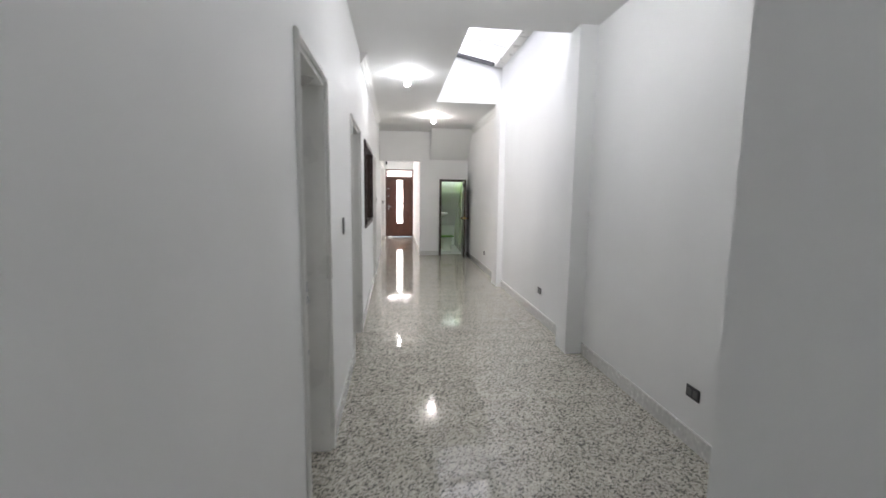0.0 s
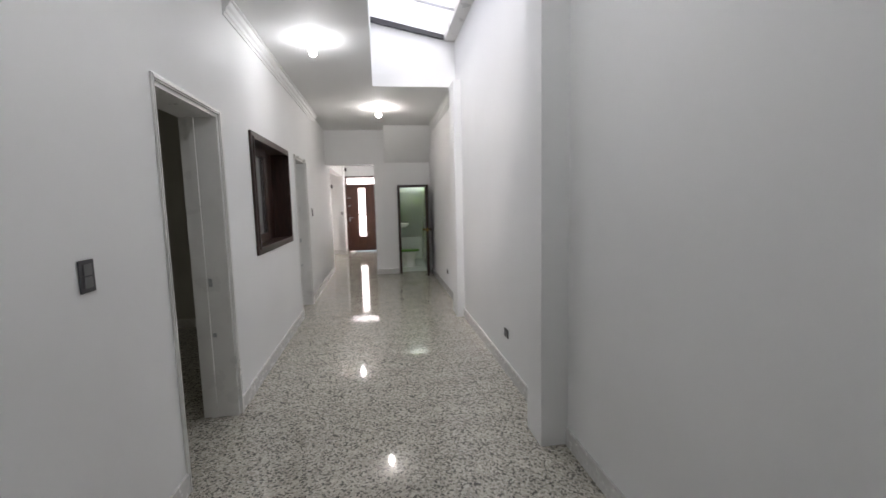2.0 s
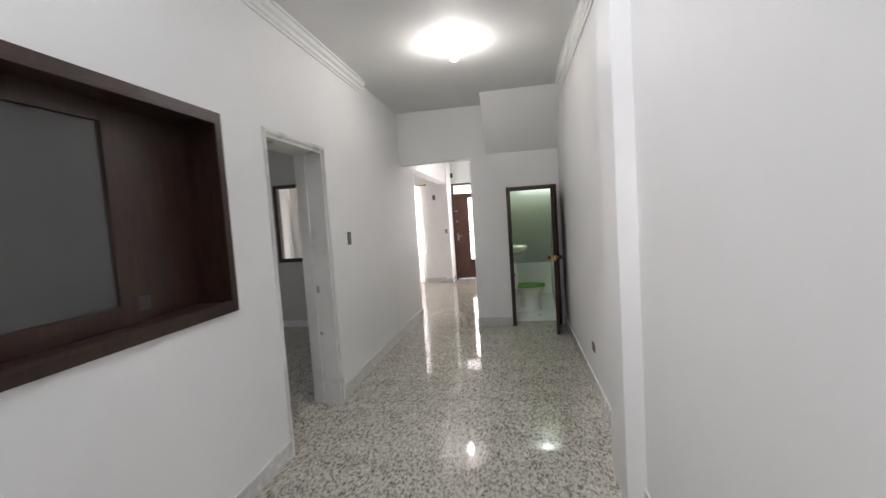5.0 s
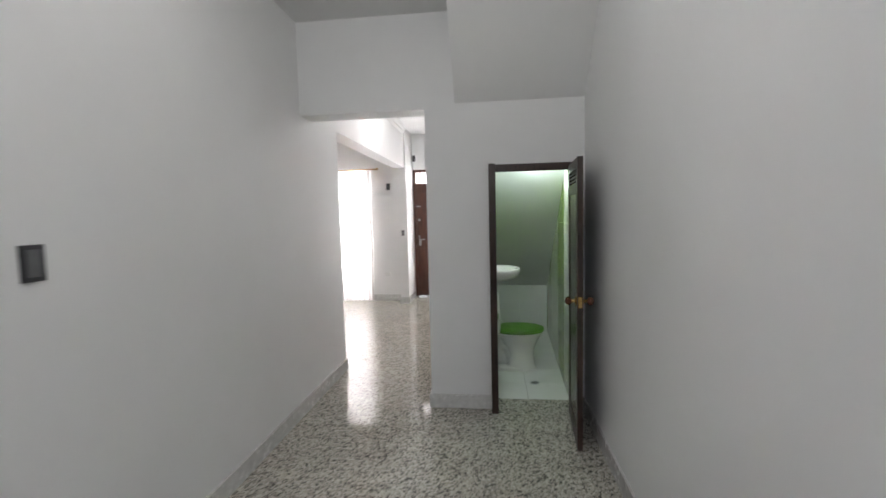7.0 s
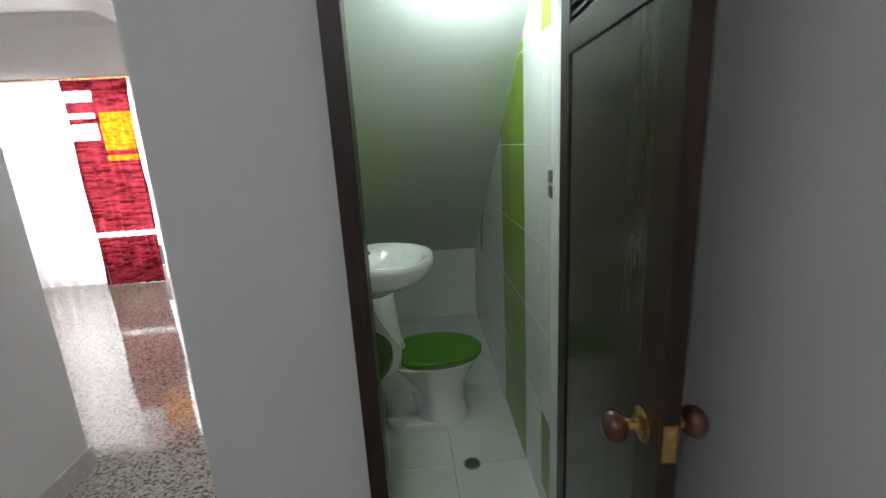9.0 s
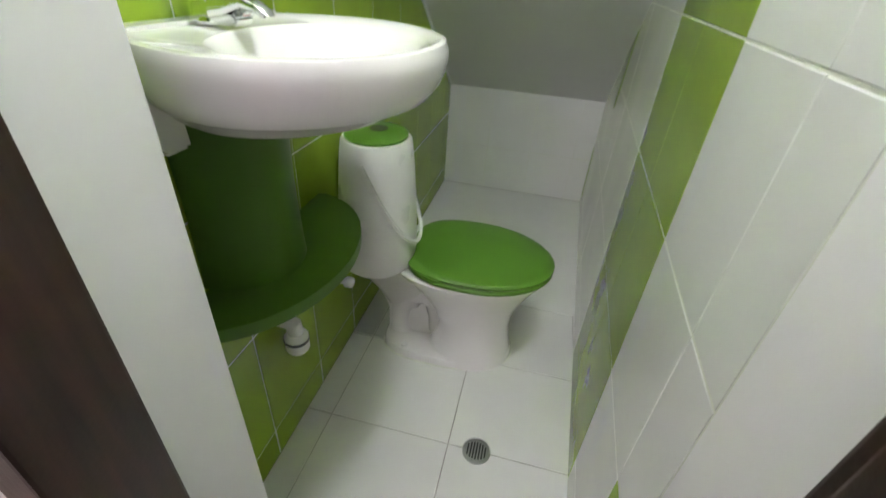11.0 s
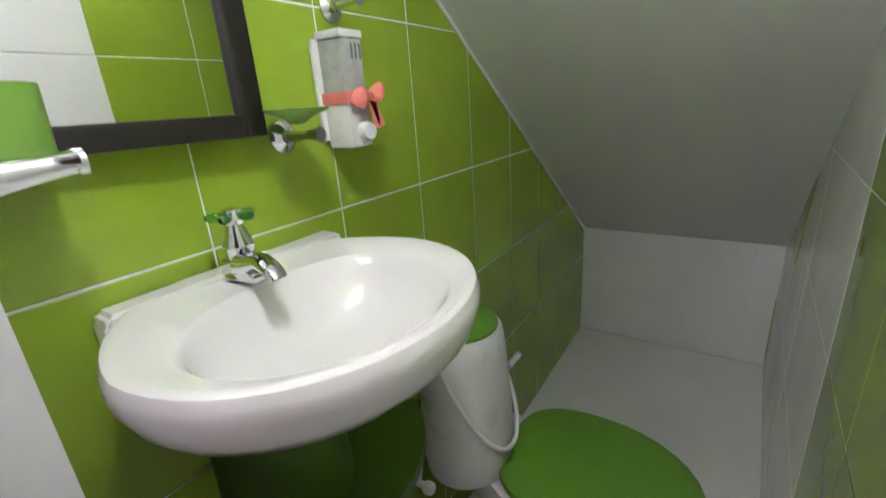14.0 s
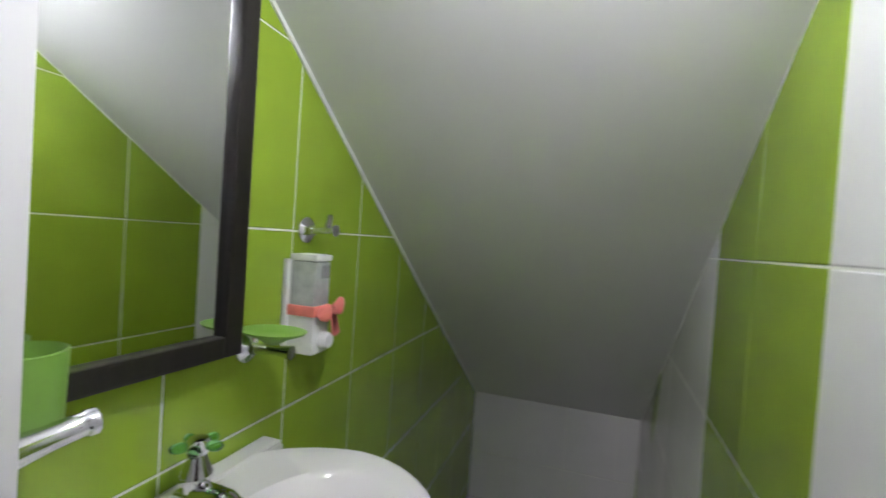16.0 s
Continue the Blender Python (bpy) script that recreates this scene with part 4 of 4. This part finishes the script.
lid = part("lid", lathe(B(), [(0.072, 0.368), (0.079, 0.3715), (0.079, 0.377), (0.072, 0.381), (0.02, 0.382)], pose(BXc, BYc, BZ) @ Matrix.Diagonal((1.16, 1.2, 1.1, 1)), 36, sx=0.95), SEAT, wb, "green plastic lid", True)
# dark disc on the lid in place of the hole's shade
part("lid_hole", lathe(B(), [(0.022, 0.3825), (0.022, 0.3835)], pose(BXc, BYc + 0.02, BZ) @ Matrix.Diagonal((1.16, 1.2, 1.1, 1)), 20), DARK_GREY, lid)
hp = []
for i in range(21):
    a = math.pi * i / 20
    hp.append((BXc + 0.138 * math.sin(a) * 0.95, BYc - (0.116 + 0.019 * math.sin(a)) * math.cos(a), BZ + 0.36 - 0.26 * math.sin(a)))
part("handle", tube(B(), hp, 0.006, 8), WPLAST, wb, "", True)

# floor drain
fdn = thing("floor_drain", 1.91, 12.461, 0.0, "round steel floor drain with slots", "drain")
part("ring", lathe(B(), [(0.042, 0.001), (0.042, 0.004), (0.036, 0.005), (0.0355, 0.0035)], pose(1.91, 12.461, 0), 28), STEEL, fdn, "", True)
part("cover", lathe(B(), [(0.035, 0.001), (0.035, 0.004)], pose(1.91, 12.461, 0), 28), STEEL, fdn)
# dark strips on the cover imitate the shade inside its slots
for k in range(-3, 4):
    L = math.sqrt(0.033 ** 2 - (k * 0.0085) ** 2) * 0.85
    part("slot", boxes((1.91 + k * 0.0085 - 0.0022, 12.461 - L, 0.0041, 1.91 + k * 0.0085 + 0.0022, 12.461 + L, 0.0047)), DARK_GREY, fdn)

# mirror
mi = thing("wall_mirror", BX0, 12.25, 1.29, "wall mirror in a dark brown wooden frame", "mirror")
M0, M1, MZ0, MZ1 = 12.053, 12.406, 1.285, 1.86
bm = B()
for r in ((BX0 + 0.001, M0, MZ0, BX0 + 0.026, M0 + 0.032, MZ1), (BX0 + 0.001, M1 - 0.032, MZ0, BX0 + 0.026, M1, MZ1),
          (BX0 + 0.001, M0 + 0.032, MZ0, BX0 + 0.026, M1 - 0.032, MZ0 + 0.032), (BX0 + 0.001, M0 + 0.032, MZ1 - 0.032, BX0 + 0.026, M1 - 0.032, MZ1)):
    box(bm, *r, r=0.004)
LEAN = Matrix.Translation((BX0 + 0.001, M0, 0)) @ Matrix.Rotation(radians(-2.4), 4, 'Z') @ Matrix.Translation((-BX0 - 0.001, -M0, 0))
part("frame", put(bm, LEAN), BLACKWOOD, mi)
part("glass", put(boxes((BX0 + 0.003, M0 + 0.03, MZ0 + 0.03, BX0 + 0.012, M1 - 0.03, MZ1 - 0.03)), LEAN), MIRROR, mi, "silvered mirror glass")


def rosette(bm, y, z):
    return lathe(bm, [(0.026, 0.0), (0.026, 0.004), (0.019, 0.010), (0.011, 0.014), (0.010, 0.02)], pose(BX0 + 0.001, y, z, 0, 90), 24)


ck = thing("coat_hook", BX0, 12.605, 1.487, "chrome wall hook on a round rosette", "hook")
part("rosette", rosette(B(), 12.605, 1.487), CHROME, ck, "", True)
part("arm", tube(B(), [(BX0 + 0.015, 12.605, 1.487), (BX0 + 0.06, 12.605, 1.489), (BX0 + 0.072, 12.605, 1.489)], 0.008, 12, [0.009, 0.007, 0.0115]), CHROME, ck, "", True)
part("peg", tube(B(), [(BX0 + 0.052, 12.605, 1.49), (BX0 + 0.056, 12.605, 1.52)], 0.006, 10), CHROME, ck, "", True)
so = thing("soap_dish", BX0, 12.43, 1.285, "green soap dish on a chrome wall arm", "soap dish")
part("rosette", rosette(B(), 12.458, 1.278), CHROME, so, "", True)
part("arm", tube(B(), [(BX0 + 0.015, 12.458, 1.278), (BX0 + 0.06, 12.46, 1.28), (BX0 + 0.09, 12.462, 1.28)], 0.009, 12, [0.010, 0.007, 0.012]), CHROME, so, "", True)
part("dish", lathe(B(), [(0.012, 0.016), (0.03, 0.026), (0.056, 0.034), (0.060, 0.038), (0.054, 0.0385), (0.03, 0.031)], pose(BX0 + 0.072, 12.437, 1.282), 32, sx=0.95, sy=0.72), CUP, so, "green plastic dish", True)
tb = thing("tumbler_holder", 1.45, 12.0605, 1.285, "green tumbler in a chrome wall holder", "tumbler holder")
part("arm", tube(B(), [(1.452, 12.0505, 1.272), (1.453, 12.085, 1.275), (1.456, 12.12, 1.279), (1.459, 12.146, 1.282), (1.4592, 12.148, 1.282), (1.460, 12.156, 1.282)], 0.01, 18, [0.021, 0.017, 0.013, 0.012, 0.0138, 0.0138]), CHROME, tb, "tapered chrome bracket", True)
part("tumbler", lathe(B(), [(0.034, 0), (0.036, 0.003), (0.039, 0.088), (0.037, 0.089), (0.034, 0.006)], pose(1.418, 12.112, 1.268), 32), CUP, tb, "green plastic tumbler", True)

# soap dispenser with ribbon
dp = thing("soap_dispenser", BX0, 12.585, 1.25, "white wall soap dispenser with a pink ribbon bow", "soap dispenser")
part("back_plate", boxes((BX0 + 0.001, 12.543, 1.262, BX0 + 0.010, 12.612, 1.43), r=0.003), WPLAST, dp)
bm = boxes((BX0 + 0.010, 12.553, 1.335, BX0 + 0.066, 12.604, 1.428), r=0.008)
tk = part("tank", bm, SMOKE, dp, "translucent grey soap tank", True)
# grey strips put on for the shade in the tank's vertical slots
for k in range(3):
    part("level_mark", boxes((BX0 + 0.0655, 12.575 + k * 0.01, 1.395, BX0 + 0.0668, 12.579 + k * 0.01, 1.42)), GREY_MARK, tk)
part("cap", boxes((BX0 + 0.008, 12.551, 1.428, BX0 + 0.068, 12.606, 1.441), r=0.005), WPLAST, dp, "", True)
part("pump_housing", boxes((BX0 + 0.008, 12.552, 1.248, BX0 + 0.067, 12.605, 1.335), r=0.009), WPLAST, dp, "", True)
part("push_button", lathe(B(), [(0.016, 0), (0.017, 0.012), (0.014, 0.019), (0.003, 0.021)], pose(BX0 + 0.066, 12.583, 1.275, 0, 90), 20), WPLAST, dp, "", True)
bow = part("ribbon", boxes((BX0 + 0.006, 12.548, 1.322, BX0 + 0.071, 12.608, 1.343), r=0.006), PINK, dp, "pink ribbon tied in a bow", True)
for sy, dz, ang in ((-1, 0.006, 18), (1, 0.004, -12)):
    bm = B()
    rg = []
    for u, w in ((0.0, 0.007), (0.010, 0.013), (0.022, 0.018), (0.034, 0.014), (0.041, 0.004)):
        c = Vector((BX0 + 0.079 + 0.006 * math.sin(u * 80), 12.592 + sy * u, 1.333 + 0.3 * dz + (0.25 if sy > 0 else -0.15) * u))
        rg.append([c + Vector((0.007 * math.cos(a) * (w / 0.012), 0, w * math.sin(a))) for a in [2 * math.pi * i / 10 for i in range(10)]])
    part("loop", loft(bm, rg), PINK, bow, "", True)
part("knot", lathe(B(), [(0.003, -0.009), (0.009, -0.004), (0.009, 0.004), (0.003, 0.009)], pose(BX0 + 0.080, 12.592, 1.334), 10), PINK, bow, "", True)
for sy, dy in ((1, 0.018), (1, 0.006)):
    part("ribbon_end", prism(B(), [(12.590, 1.333), (12.604, 1.336), (12.610 + dy, 1.284), (12.594 + dy, 1.278)], 'x', BX0 + 0.079, BX0 + 0.081), PINK, bow)

# paper holder, bathroom switch
ph = thing("paper_holder", BX0, 13.20, 0.42, "chrome and white paper holder on green tiles", "paper holder")
part("rosette", lathe(B(), [(0.02, 0.0), (0.02, 0.004), (0.009, 0.012), (0.008, 0.03)], pose(BX0 + 0.001, 13.16, 0.44, 0, 90), 16), CHROME, ph, "", True)
part("arm", tube(B(), [(BX0 + 0.025, 13.16, 0.44), (BX0 + 0.07, 13.16, 0.44), (BX0 + 0.075, 13.16, 0.435)], 0.007, 10), CHROME, ph, "", True)
part("roller", tube(B(), [(BX0 + 0.06, 13.17, 0.425), (BX0 + 0.06, 13.27, 0.42)], 0.012, 12), WPLAST, ph, "", True)
m = RT @ pose(0.0, -0.40, 1.36, 0, 0, -90)
plate("light_switch", "white light switch on white tiles", "light switch", m, 0.075, 0.12, 2, WPLAST, GREYK)

# ---- pieces: tiles ----


def clip(poly, a, b, c):
    """Keeps the part of poly where a*u + b*v <= c."""
    out = []
    for (p, q) in zip(poly, poly[1:] + poly[:1]):
        dp_, dq = a * p[0] + b * p[1] - c, a * q[0] + b * q[1] - c
        if dp_ <= 0:
            out.append(p)
        if (dp_ < 0 < dq) or (dq < 0 < dp_):
            t = dp_ / (dp_ - dq)
            out.append((p[0] + (q[0] - p[0]) * t, p[1] + (q[1] - p[1]) * t))
    return out


def tile(poly, to3, depth, mat, parent, name="tile", m=None):
    """A tile on a wall: poly in the wall's plane, with a small chamfer."""
    if len(poly) < 3:
        return
    area2 = abs(sum(p[0] * q[1] - q[0] * p[1] for p, q in zip(poly, poly[1:] + poly[:1])))
    if area2 < 0.0012:
        return
    cx, cy = sum(p[0] for p in poly) / len(poly), sum(p[1] for p in poly) / len(poly)

    def toward(p, d):
        L = math.hypot(p[0] - cx, p[1] - cy)
        return (p[0] + (cx - p[0]) * d / L, p[1] + (cy - p[1]) * d / L)
    bm = B()
    rg = [[Vector(to3(*toward(p, 0.0022), 0.0)) for p in poly], [Vector(to3(*toward(p, 0.0022), depth - 0.0012)) for p in poly], [Vector(to3(*toward(p, 0.0042), depth)) for p in poly]]
    loft(bm, rg)
    me = mesh(name, bm, mat)
    ob = new(name, me)
    ob.parent = parent
    return ob


ROWS = [0.0, 0.10, 0.45, 0.80, 1.131, 1.4835, 1.836, 2.19]
cols = [BY0] + [12.042 + 0.263 * k for k in range(1, 9)] + [BY1]
for ca, cb in zip(cols, cols[1:]):
    for ra, rb in zip(ROWS, ROWS[1:]):
        p = clip([(ca, ra), (cb, ra), (cb, rb), (ca, rb)], 0.69, 1.0, 1.48 + 0.69 * 13.055 - 0.002)
        tile(p, lambda u, v, d: (1.3622 + d, u, v), 0.0078, GREEN, bath_w)
ecols = [(-0.385, -0.26), (-0.26, 0.0), (0.0, 0.253), (0.253, 0.506), (0.506, 1.03), (1.03, 1.858)]
for k, (ca, cb) in enumerate(ecols):
    for j, (ra, rb) in enumerate(zip(ROWS, ROWS[1:])):
        p = clip([(ca, ra), (cb, ra), (cb, rb), (ca, rb)], 0.69, 1.0, 1.48 + 0.69 * (13.055 - 12.45) - 0.002)
        green = k in (2, 3) or (k == 0 and j in (1, 6))
        ob = tile(p, lambda u, v, d: (0.0078 - d, u, v), 0.0078, GREEN if green else WHITE_T, bath_e)
for pts in ([(1.24, 1.03), (1.40, 0.92), (1.41, 0.75), (1.375, 0.70)], [(1.80, 0.06), (1.852, 0.06), (1.852, 0.36), (1.82, 0.36)]):
    bm = prism(B(), pts, 'x', -0.003, -0.0002)
    ob = new("accent_tile", mesh("accent_tile", bm, GREEN))
    ob.parent = bath_e
for xa, xb in ((1.37, 1.63), (1.63, 1.89), (1.89, 2.15), (2.15, 2.28)):
    for ra, rb in ((0.0, 0.27), (0.27, 0.62)):
        tile([(xa, ra), (xb, ra), (xb, rb), (xa, rb)], lambda u, v, d: (u, BY1 + 0.0078 - d, v), 0.0078, WHITE_T, bath_n)
fx = [1.37, 1.45, 1.824, 2.198, 2.3]
fy = [12.10, 12.463, 12.815, 13.17]
for xa, xb in zip(fx, fx[1:]):
    for ya, yb in zip(fy, fy[1:]):
        tile([(xa, ya), (xb, ya), (xb, yb), (xa, yb)], lambda u, v, d: (u, v, -0.003 + d), 0.003, WHITE_T, bath_f)

tile([(1.37, 13.17), (2.3, 13.17), (2.3, 14.31), (1.37, 14.31)], lambda u, v, d: (u, v, -0.003 + d), 0.003, WHITE_T, bath_f, "floor_sheet")

# terrazzo slabs of the corridor
bm = B()
loft(bm, [[Vector((sx * h, sy * h, z)) for sx, sy in ((-1, -1), (1, -1), (1, 1), (-1, 1))] for h, z in ((0.1745, -0.012), (0.1745, -0.0005), (0.174, 0.0))])
slab = mesh("terrazzo_slab", bm, TERRAZZO)
for i in range(7):
    for j in range(33):
        ob = new("terrazzo_slab", slab)
        ob.location = (0.17 + 0.35 * i, 1.075 + 0.35 * j - 0.53, 0.0)
        ob.parent = floor
